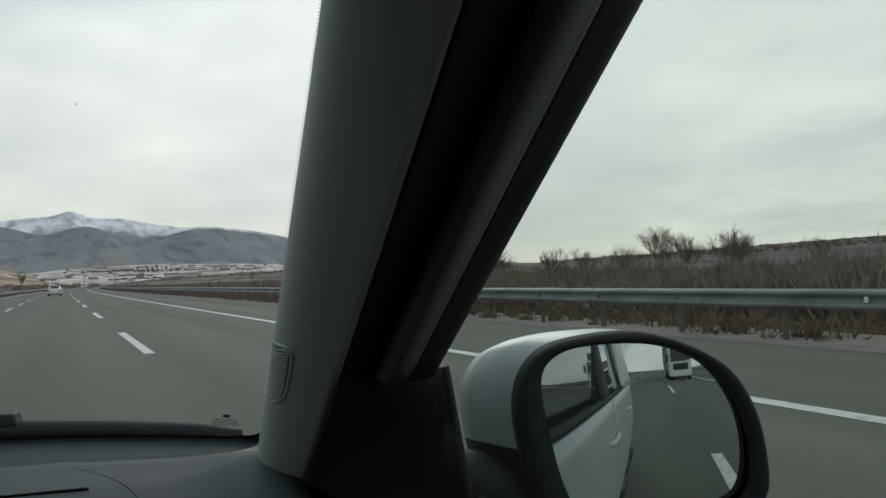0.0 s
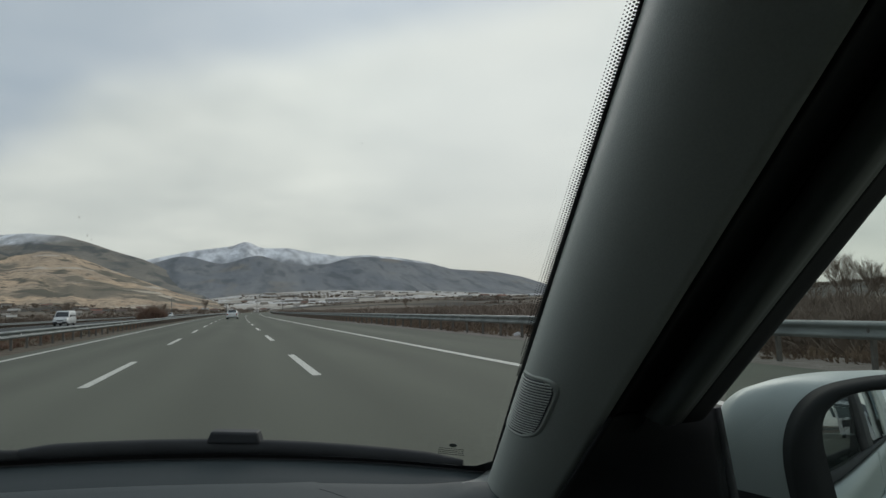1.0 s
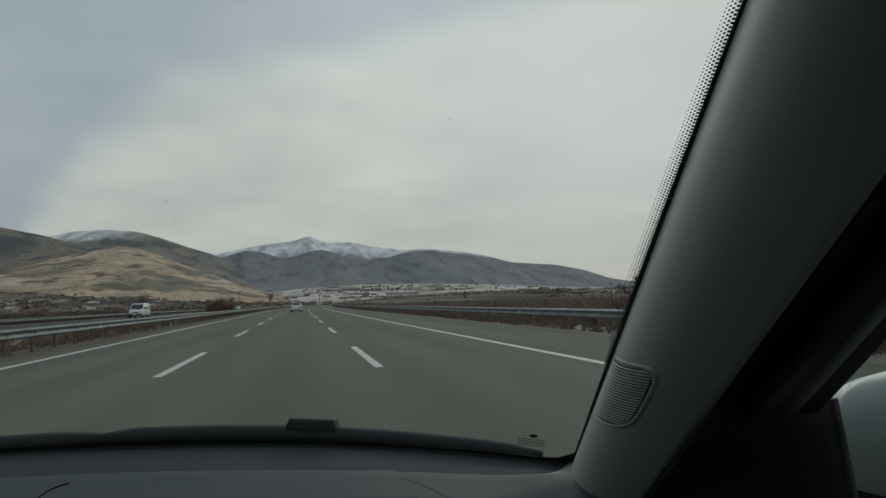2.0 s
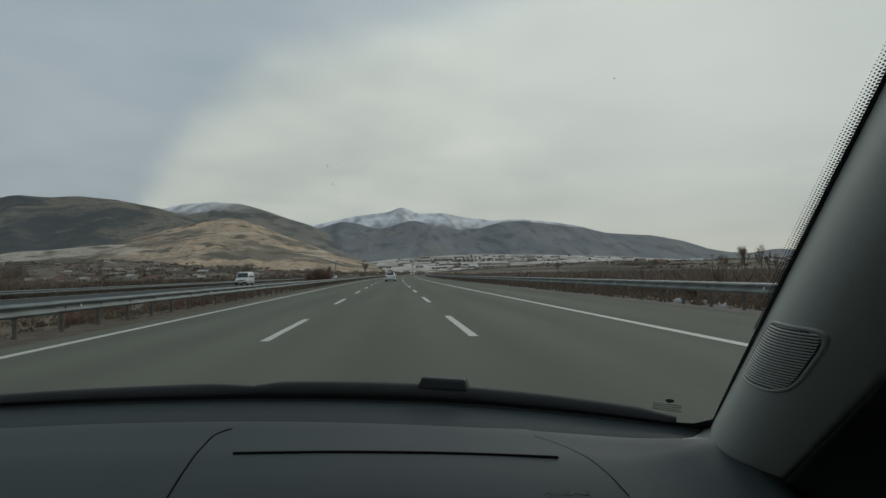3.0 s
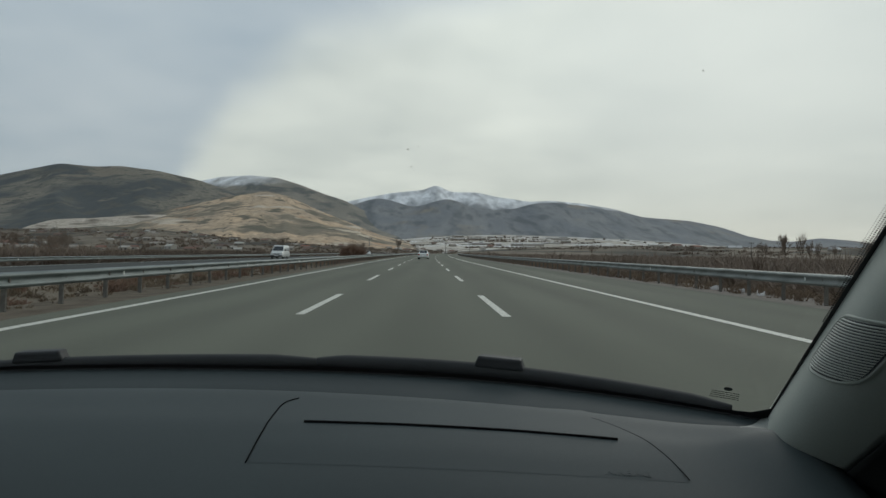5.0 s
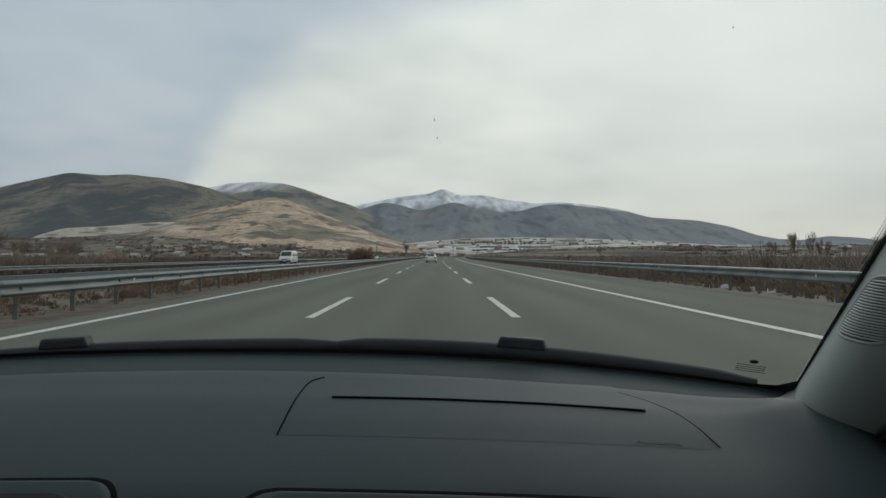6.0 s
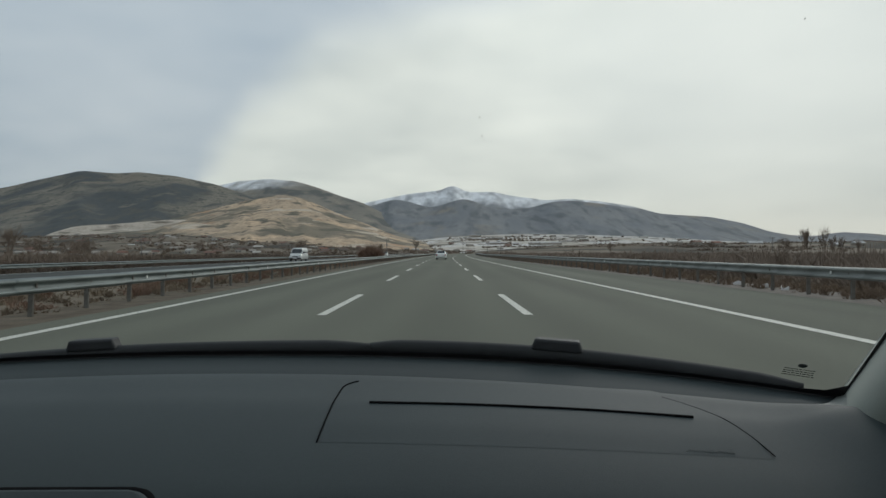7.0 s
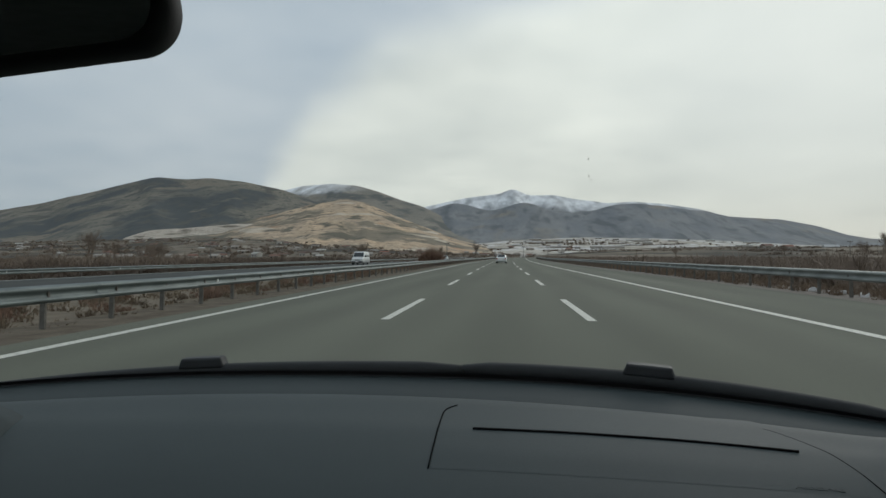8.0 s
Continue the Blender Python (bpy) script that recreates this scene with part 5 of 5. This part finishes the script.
def skin(sgn, y0, y1, z0, z1, name, label, out=0.0, arch=None, mat=None):
    def fn(u, v):
        y, z = y0 + (y1 - y0) * u, z0 + (z1 - z0) * v
        if arch and abs(y - arch) < 0.36:
            z = max(z, 0.30 + math.sqrt(0.36 ** 2 - (y - arch) ** 2) * (1 - v) + 0.0)
        if y > 0.7:
            z = min(z, 0.945 - 0.17 * (y - 0.7))
        taper = 0.06 * max(0, (abs(y + 0.3) - 1.3) / 0.9) ** 2
        return Vector((XC + sgn * (body_x(z) - taper - tuck(y) + out), y, z))
    return sheet(name, fn, lin(0, 1, 21), lin(0, 1, 17), mat or M_WHITE, my_car, label, thick=0.02 * sgn * -1)


def outer_handle(sgn, y, parent):
    x = XC + sgn * (body_x(0.85) - tuck(y) + 0.004)
    h = tube("handle", [(x, y + 0.085, 0.855), (x + sgn * 0.025, y + 0.065, 0.857), (x + sgn * 0.032, y, 0.86), (x + sgn * 0.025, y - 0.065, 0.857), (x, y - 0.085, 0.855)], 0.012, M_WHITE, parent, "white door handle", sides=8)
    # black block in place of the shaded hollow behind the handle
    part("handle_recess", box_bm(min(x - 0.01, x + 0.003), max(x - 0.01, x + 0.003), y - 0.05, y + 0.05, 0.835, 0.88, 0.004), M_BLACK, h)


for sgn in (1, -1):
    s_ = side_of(sgn)
    skin(sgn, 1.66, 0.66, 0.30, 0.965, "fender", "white front wing", arch=1.18)
    front = skin(sgn, 0.655, -0.40, 0.30, 0.985, "front_door", "white painted front door")
    rear = skin(sgn, -0.405, -1.28, 0.30, 0.985, "rear_door", "white painted rear door")
    skin(sgn, -1.285, -2.27, 0.30, 0.985, "rear_quarter", "white painted rear wing", arch=-1.42)
    outer_handle(sgn, -0.28, front)
    outer_handle(sgn, -1.12, rear)
    # belt moulding, side glass, pillars
    tube("belt_moulding", [(XC + sgn * (body_x(0.99) - tuck(y) - 0.004), y, 0.992) for y in lin(0.46, -1.5, 12)], 0.011, M_RUBBER, my_car, "black window moulding", sides=6)
    g1 = sheet("front_side_window", lambda u, v: s_(Vector((line_d(0.985 + 0.47 * v).x + 0.004 - 0.040 * u, min(0.44, line_d(0.985 + 0.47 * v).y + 0.02) * (1 - u) - 0.40 * u, 0.985 + 0.47 * v))), lin(0, 1, 9), lin(0, 1, 9), M_SIDEGLASS, my_car, "clear front side window")
    g1.visible_shadow = False
    g2 = sheet("rear_side_window", lambda u, v: Vector((XC + sgn * (body_x(0.985 + 0.45 * v) - 0.045 - tuck(-0.5 - 0.75 * u) * 0.8), -0.50 - 0.75 * u - 0.02 * v, 0.985 + 0.45 * v)), lin(0, 1, 7), lin(0, 1, 7), M_TINT, my_car, "tinted rear side window")
    g3 = sheet("centre_pillar", lambda u, v: Vector((XC + sgn * (body_x(0.95 + 0.50 * v) - 0.035 - tuck(-0.4)), -0.385 - 0.12 * u - 0.03 * v, 0.95 + 0.50 * v)), lin(0, 1, 4), lin(0, 1, 9), M_BLACK, my_car, "black centre pillar", thick=0.03 * -sgn)
    sheet("rear_pillar", lambda u, v: Vector((XC + sgn * (body_x(0.97 + 0.50 * v) - 0.015 - tuck(-1.2 - u)), -1.24 - 0.08 * v - (1.03 - 0.15 * v) * u, 0.97 + 0.50 * v)), lin(0, 1, 7), lin(0, 1, 9), M_WHITE, my_car, "white rear pillar", thick=0.03 * -sgn)
    sheet("roof_rail", lambda u, v: Vector((XC + sgn * (0.735 - 0.05 * v - 0.8 * tuck(0.10 - 2.25 * u)), 0.10 - 2.25 * u, 1.445 + 0.035 * v)), lin(0, 1, 17), lin(0, 1, 4), M_WHITE, my_car, "white roof edge", thick=0.02)
    sheet("door_card", lambda u, v: s_(Vector((0.715 - 0.02 * math.sin(math.pi * v), 0.62 - 1.0 * u, 0.40 + 0.58 * v))), lin(0, 1, 9), lin(0, 1, 9), M_DASH_DARK, my_car, "dark inner door panel", thick=0.004)
    sheet("outer_pillar", lambda u, v: s_(line_a(0.985 + 0.47 * v).lerp(line_d(0.985 + 0.47 * v), u * 0.5) + Vector((0.045, 0.045, 0.012))), lin(0, 1, 5), lin(0, 1, 9), M_WHITE, my_car, "white outer windscreen pillar", thick=0.01)
    for wy, wo in ((1.18, 0.84), (-1.42, 0.74)):
        wheel = tube("wheel", [(XC + sgn * (wo - 0.19), wy, 0.30), (XC + sgn * (wo - 0.17), wy, 0.30), (XC + sgn * (wo - 0.02), wy, 0.30), (XC + sgn * wo, wy, 0.30)], [0.27, 0.30, 0.30, 0.27], M_TYRE, my_car, "black tyre", sides=28)
        tube("rim", [(XC + sgn * (wo - 0.015), wy, 0.30), (XC + sgn * (wo + 0.006), wy, 0.30)], [0.19, 0.17], M_RIM, wheel, "steel wheel rim", sides=24)


# ---- outside mirror on the passenger's side ----
MIRROR_AT = Vector((0.788, 0.467, 1.03))
m_n = Vector((-0.401, -0.914, 0.002)).normalized()
m_e1 = Vector((0, 0, 1)).cross(m_n).normalized() * 1.0
m_e2 = m_n.cross(m_e1).normalized()
BEZEL = [(0.045, -0.085), (0.012, -0.045), (-0.001, 0.0), (-0.005, 0.050), (0.012, 0.086), (0.05, 0.104), (0.13, 0.108), (0.205, 0.080), (0.240, 0.037), (0.2526, -0.018), (0.248, -0.055), (0.215, -0.073), (0.12, -0.098)]
PANE = [(0.066, -0.070), (0.042, -0.034), (0.028, 0.02), (0.022, 0.066), (0.037, 0.089), (0.075, 0.098), (0.140, 0.096), (0.192, 0.076), (0.223, 0.038), (0.236, -0.004), (0.232, -0.046), (0.205, -0.062), (0.12, -0.082)]


def mirror_pt(a, b, depth):
    return MIRROR_AT + m_e1 * (0.0035 + 0.945 * a) + m_e2 * b - m_n * depth


outside_mirror = tagged(new("outside_mirror"), "")
outside_mirror.parent = my_car
outside_mirror["label"] = "door mirror with a pale painted shell and black surround"
bz, pn = smooth_loop(BEZEL, 72), smooth_loop(PANE, 72)
bc = bz.mean(0)
rings = [(pn, 0.004, 0.994), (pn, -0.004, 1.01), (pn * 0.5 + bz * 0.5, -0.009, 1.0), (bz, -0.004, 0.99), (bz, 0.004, 1.0), (bz, 0.022, 1.0)]
verts = [mirror_pt(*(bc + (ring[i] - bc) * sc), dep) for i in range(72) for ring, dep, sc in rings]
put("surround", mesh_of("surround", verts, grid_faces(72, len(rings), True), M_SAIL), outside_mirror, "black plastic surround")
# convex glass: a cap of a large ball over the pane's outline
R_MIRROR = 0.75
pc = pn.mean(0)
verts, faces = [], []
for i in range(72):
    for j in range(13):
        q = pc + (pn[i] - pc) * (j / 12)
        rad = math.hypot(*(q - pc))
        verts.append(mirror_pt(q[0], q[1], 0.0025 + R_MIRROR - math.sqrt(R_MIRROR ** 2 - rad * rad) - 0.004))
put("mirror_glass", mesh_of("mirror_glass", verts, grid_faces(72, 13, True), M_MIRROR), outside_mirror, "convex mirror glass")
# shell: painted above, black below
shell_rings = [(0.020, 1.0, 0, 0), (0.040, 1.0, -0.020, 0.001), (0.065, 0.98, -0.040, 0.0), (0.088, 0.92, -0.055, -0.002), (0.106, 0.78, -0.060, -0.004), (0.118, 0.55, -0.058, -0.006), (0.123, 0.25, -0.056, -0.008), (0.124, 0.02, -0.056, -0.008)]
sv = [mirror_pt(*(bc + (bz[i] - bc) * sc + np.array((dx, dz))), dep) for i in range(72) for dep, sc, dx, dz in shell_rings]
sf = grid_faces(72, len(shell_rings), True)
upper = [f for f in sf if sum((Vector(sv[i]) - MIRROR_AT).dot(m_e2) for i in f) / 4 > -0.004]
lower = [f for f in sf if f not in set(upper)]
put("shell", mesh_of("shell", sv, upper, M_WHITE), outside_mirror, "pale painted mirror shell")
put("shell_base", mesh_of("shell_base", [p + m_n * 0.001 for p in sv], lower, M_BLACK), outside_mirror, "black lower half of the mirror")
tube("mirror_foot", [mirror_pt(0.06, -0.05, 0.05), mirror_pt(-0.01, -0.045, 0.055), mirror_pt(-0.09, -0.030, 0.04)], [0.042, 0.040, 0.045], M_BLACK, outside_mirror, "black mirror foot on the door", sides=14, flat=0.75)


# ---- inside mirror ----
inside_mirror = tagged(new("inside_mirror"), "")
inside_mirror.parent = my_car
inside_mirror["label"] = "black inside rear-view mirror"
IM = pose(-0.150, 0.270, 1.323, 4, -8.0, 8)


def rounded(w, h, r, n=12):
    out = []
    for cx, cz, a0 in ((w - r, h - r, 0), (-w + r, h - r, 90), (-w + r, -h + r, 180), (w - r, -h + r, 270)):
        out += [(cx + r * math.cos(radians(a0 + 90 * i / n)), cz + r * math.sin(radians(a0 + 90 * i / n))) for i in range(n + 1)]
    return out


loop = rounded(0.122, 0.036, 0.022)
lay = [(0.84, 0.000), (0.865, -0.004), (0.93, -0.007), (0.985, -0.004), (1.0, 0.004), (0.99, 0.016), (0.90, 0.030), (0.65, 0.038), (0.05, 0.040)]
verts = [IM @ Vector((x * k if k > 0.9 else x - math.copysign(0.122 * (1 - k) * 0.5, x), d, z * k)) for x, z in loop for k, d in lay]
put("housing", mesh_of("housing", verts, grid_faces(len(loop), len(lay), True), M_SAIL), inside_mirror, "black plastic mirror housing")
verts = [IM @ Vector((x * k, 0.0005, z * k)) for x, z in rounded(0.112, 0.0305, 0.017) for k in (0.02, 1.0)]
put("mirror_glass", mesh_of("mirror_glass", verts, grid_faces(len(loop), 2, True), M_MIRROR), inside_mirror, "rear-view mirror glass")
tube("stem", [IM @ Vector((0.02, 0.035, 0.0)), IM @ Vector((0.02, 0.08, 0.025)), (-0.11, 0.43, 1.425)], [0.012, 0.010, 0.014], M_BLACK, inside_mirror, "black mirror stem")

# ---- hanging tag ----
tag = tagged(new("hanging_tag"), "red and white card tag hanging on two cords from the mirror", "air freshener")
tag.location = (-0.112, 0.262, 1.057)
tube("cord", [(-0.006, 0, 0.102), (-0.007, 0.001, 0.17), (-0.008, 0.002, 0.235)], 0.0011, M_RUBBER, tag, "thin dark cord", sides=5)
tube("cord", [(0.003, 0, 0.102), (0.004, 0.001, 0.17), (0.006, 0.002, 0.235)], 0.0011, M_RUBBER, tag, "thin dark cord", sides=5)
part("knot", box_bm(-0.014, 0.0, -0.006, 0.006, 0.196, 0.226, 0.005, 3), M_RUBBER, tag, "dark knot of cord", smooth=True)
part("card", box_bm(-0.030, 0.010, -0.0012, 0.0012, 0.0, 0.100, 0.0008, 1), M_RED, tag, "red card")
part("card_border", box_bm(0.0085, 0.0115, -0.0016, 0.0016, -0.002, 0.102, 0.0008, 1), M_CARD, tag, "white card border")
part("card_foot", box_bm(-0.031, 0.0110, -0.0020, 0.0020, -0.045, 0.012, 0.0008, 1), M_CARD, tag, "white lower part of the card")


# ---- other vehicles ----
def wheel_set(parent, xs, ys, r, w):
    for x in xs:
        for y in ys:
            s = 1 if x > 0 else -1
            wheel = tube("wheel", [(x - s * w, y, r), (x - s * w * 0.9, y, r), (x - s * 0.02, y, r), (x, y, r)], [r * 0.9, r, r, r * 0.9], M_TYRE, parent, "black tyre", sides=20)
            tube("rim", [(x - s * 0.02, y, r), (x + s * 0.012, y, r)], [r * 0.62, r * 0.56], M_RIM, wheel, "steel wheel rim", sides=16)


def panel(name, pts, mat, parent, label="", thick=0.012):
    """A flat panel of some thickness through a few corners."""
    bm = bmesh.new()
    f = bm.faces.new([bm.verts.new(p) for p in pts])
    bm.normal_update()
    n = f.normal.copy()
    ext = bmesh.ops.extrude_face_region(bm, geom=[f])
    for v in ext["geom"]:
        if isinstance(v, bmesh.types.BMVert):
            v.co += n * thick
    return part(name, bm, mat, parent, label)


def loft_body(name, rows, mat, parent, label, bevel=0.04):
    """A car body: rows of (y, half width low, half width high, z low, z high) from front to tail, joined into a closed skin."""
    bm = bmesh.new()
    rings = []
    for y, wl, wh, zl, zh in rows:
        rings.append([bm.verts.new(p) for p in ((-wl, y, zl), (wl, y, zl), (wl, y, zl + (zh - zl) * 0.55), (wh, y, zh), (-wh, y, zh), (-wl, y, zl + (zh - zl) * 0.55))])
    for a, b in zip(rings, rings[1:]):
        for i in range(6):
            bm.faces.new((a[i], a[(i + 1) % 6], b[(i + 1) % 6], b[i]))
    bm.faces.new(rings[0][::-1])
    bm.faces.new(rings[-1])
    bmesh.ops.recalc_face_normals(bm, faces=bm.faces)
    bmesh.ops.bevel(bm, geom=list(bm.edges), offset=bevel, segments=2, affect="EDGES", profile=0.6)
    return part(name, bm, mat, parent, label, smooth=True)


def saloon(m, label):
    """A white saloon; its nose points to -y of its own frame."""
    c = tagged(new("car"), label, "car", group="cars on the motorway")
    c.matrix_basis = m
    loft_body("body", [(-2.15, 0.70, 0.62, 0.30, 0.62), (-1.95, 0.84, 0.74, 0.24, 0.76), (-0.95, 0.86, 0.78, 0.22, 0.90), (0.9, 0.86, 0.80, 0.22, 0.95), (1.9, 0.84, 0.76, 0.26, 0.98), (2.15, 0.76, 0.70, 0.34, 0.90)], M_CLEANWHITE, c, "white painted body")
    loft_body("cabin", [(-0.98, 0.76, 0.70, 0.86, 0.90), (-0.25, 0.77, 0.57, 0.90, 1.40), (0.75, 0.77, 0.57, 0.90, 1.42), (1.55, 0.76, 0.66, 0.90, 0.99)], M_CLEANWHITE, c, "white roof and pillars", 0.03)
    panel("windscreen", [(-0.66, -0.92, 0.93), (0.66, -0.92, 0.93), (0.54, -0.33, 1.36), (-0.54, -0.33, 1.36)], M_DARKGLASS, c)
    panel("rear_window", [(0.62, 1.50, 1.03), (-0.62, 1.50, 1.03), (-0.52, 0.85, 1.39), (0.52, 0.85, 1.39)], M_DARKGLASS, c)
    for s in (1, -1):
        for y0, y1, y2, y3 in ((-0.70, 0.20, 0.20, -0.22), (0.28, 1.25, 0.80, 0.28)):
            pts = [(s * 0.775, y0, 0.97), (s * 0.775, y1, 0.97), (s * 0.615, y2, 1.34), (s * 0.615, y3, 1.34)]
            panel("side_window", pts if s > 0 else pts[::-1], M_DARKGLASS, c, thick=0.015)
        part("headlight", box_bm(s * 0.62 - 0.15, s * 0.62 + 0.15, -2.14, -1.98, 0.60, 0.73, 0.03), M_LAMP, c)
        part("tail_light", box_bm(s * 0.66 - 0.11, s * 0.66 + 0.11, 2.02, 2.16, 0.66, 0.88, 0.03), M_TAIL, c)
        part("door_mirror", box_bm(s * 0.90 - 0.09, s * 0.90 + 0.09, -0.62, -0.50, 0.93, 1.06, 0.03), M_CLEANWHITE, c)
    part("number_plate", box_bm(-0.26, 0.26, 2.12, 2.165, 0.56, 0.67, 0.01), M_CARD, c)
    wheel_set(c, (-0.85, 0.85), (-1.35, 1.30), 0.31, 0.20)
    return c


def van(m, label):
    """A white minibus; its nose points to -y of its own frame."""
    c = tagged(new("van"), label, "van")
    c.matrix_basis = m
    loft_body("body", [(-2.45, 0.80, 0.72, 0.35, 0.80), (-2.30, 0.92, 0.80, 0.32, 0.98), (-1.55, 0.95, 0.88, 0.32, 1.16), (-1.45, 0.95, 0.90, 0.32, 1.20), (2.30, 0.95, 0.90, 0.32, 1.20), (2.45, 0.92, 0.88, 0.36, 1.18)], M_CLEANWHITE, c, "white painted body", 0.05)
    loft_body("cabin", [(-1.58, 0.90, 0.84, 1.10, 1.20), (-0.85, 0.90, 0.76, 1.15, 1.92), (-0.5, 0.90, 0.76, 1.15, 2.02), (2.25, 0.90, 0.76, 1.15, 2.02), (2.42, 0.88, 0.76, 1.15, 1.95)], M_CLEANWHITE, c, "white high roof and pillars", 0.06)
    panel("windscreen", [(-0.80, -1.54, 1.20), (0.80, -1.54, 1.20), (0.70, -0.90, 1.84), (-0.70, -0.90, 1.84)], M_DARKGLASS, c, thick=0.03)
    for s in (1, -1):
        for y0, y1, y3 in ((-1.22, -0.30, -0.78), (-0.14, 0.85, -0.14), (1.02, 2.20, 1.02)):
            pts = [(s * 0.90, y0, 1.22), (s * 0.90, y1, 1.22), (s * 0.80, y1, 1.76), (s * 0.80, y3, 1.76)]
            panel("side_window", pts if s > 0 else pts[::-1], M_DARKGLASS, c, thick=0.03)
        part("headlight", box_bm(s * 0.64 - 0.18, s * 0.64 + 0.18, -2.44, -2.30, 0.76, 0.92, 0.03), M_LAMP, c)
        part("door_mirror", box_bm(s * 1.02 - 0.08, s * 1.02 + 0.08, -1.20, -1.08, 1.20, 1.45, 0.03), M_BLACK, c)
        part("tail_light", box_bm(s * 0.86 - 0.06, s * 0.86 + 0.06, 2.36, 2.47, 0.85, 1.15, 0.02), M_TAIL, c)
        part("door_handle", box_bm(s * 0.955 - 0.02, s * 0.955 + 0.02, -0.42, -0.28, 0.98, 1.02, 0.008), M_BLACK, c)
    part("grille", box_bm(-0.42, 0.42, -2.465, -2.40, 0.66, 0.78, 0.02), M_BLACK, c)
    part("bumper", box_bm(-0.90, 0.90, -2.55, -2.38, 0.36, 0.56, 0.05), M_DASH_DARK, c)
    part("number_plate", box_bm(-0.26, 0.26, -2.575, -2.545, 0.42, 0.52, 0.01), M_CARD, c)
    wheel_set(c, (-0.92, 0.92), (-1.60, 1.45), 0.33, 0.22)
    return c


def lorry(m, label):
    """A lorry with its trailer; its nose points to +y of its own frame."""
    c = tagged(new("lorry"), label, "lorry")
    c.matrix_basis = m
    loft_body("cab", [(1.1, 1.20, 1.10, 0.45, 2.7), (1.0, 1.24, 1.20, 0.40, 2.85), (0.2, 1.25, 1.20, 0.40, 3.0), (-1.1, 1.25, 1.20, 0.40, 3.1)], M_TRUCK, c, "pale lorry cab", 0.08)
    panel("windscreen", [(1.08, 1.11, 1.75), (-1.08, 1.11, 1.75), (-1.02, 1.08, 2.55), (1.02, 1.08, 2.55)], M_DARKGLASS, c, thick=0.03)
    part("grille", box_bm(-0.85, 0.85, 1.08, 1.16, 0.95, 1.55, 0.04), M_BLACK, c)
    part("bumper", box_bm(-1.20, 1.20, 1.05, 1.26, 0.35, 0.70, 0.06), M_TRUCK, c)
    part("sun_visor", box_bm(-1.1, 1.1, 1.10, 1.30, 2.62, 2.74, 0.03), M_BLACK, c)
    for s in (1, -1):
        part("headlight", box_bm(s * 0.95 - 0.18, s * 0.95 + 0.18, 1.12, 1.22, 0.72, 0.90, 0.03), M_LAMP, c)
        part("door_mirror", box_bm(s * 1.42 - 0.12, s * 1.42 + 0.12, 0.95, 1.10, 1.8, 2.5, 0.04), M_BLACK, c)
    part("trailer", box_bm(-1.27, 1.27, -12.5, -1.5, 1.1, 3.95, 0.06), M_TARP, c, "grey tarpaulin trailer")
    part("chassis", box_bm(-0.5, 0.5, -12.2, 0.8, 0.55, 1.1), M_BLACK, c)
    wheel_set(c, (-1.2, 1.2), (0.2, -3.4, -9.0, -10.3), 0.5, 0.32)
    return c


saloon(pose(-0.25 + bend(112), 112, 0, 0, 0, 180 - 1.4), "small white saloon car driving ahead in the middle lane")
saloon(pose(-22.2 + bend(235), 235, -0.10, 0, 0, -1.2), "white saloon car on the opposite carriageway")
van(pose(-21.9 + bend(103), 103.0, -0.09, 0, 0, 0), "white minibus with dark windows on the opposite carriageway")
lorry(pose(4.0, -26, 0, 0, 0, 0), "pale lorry with a grey tarpaulin trailer following behind")


def scrap(x, y, w, seed):
    """A torn piece of pale plastic sheet caught at a post."""
    r = random.Random(seed)
    return tagged(sheet("plastic_scrap", lambda u, v: Vector((x + 0.06 * math.sin(5 * u + seed), y + w * u, 0.0 + 0.15 * v * (0.4 + 0.6 * math.sin(3 * u + seed) ** 2) + 0.015 * r.random())), lin(0, 1, 12), lin(0, 1, 5), M_CARD, None, thick=0.003),
                  "torn pale plastic scrap caught under the guard rail", "litter", "plastic scraps")


for k, (x, y, w) in enumerate(((10.05, 23.4, 0.5), (10.1, 21.6, 0.6), (10.05, 20.2, 0.4))):
    scrap(x, y, w, k)
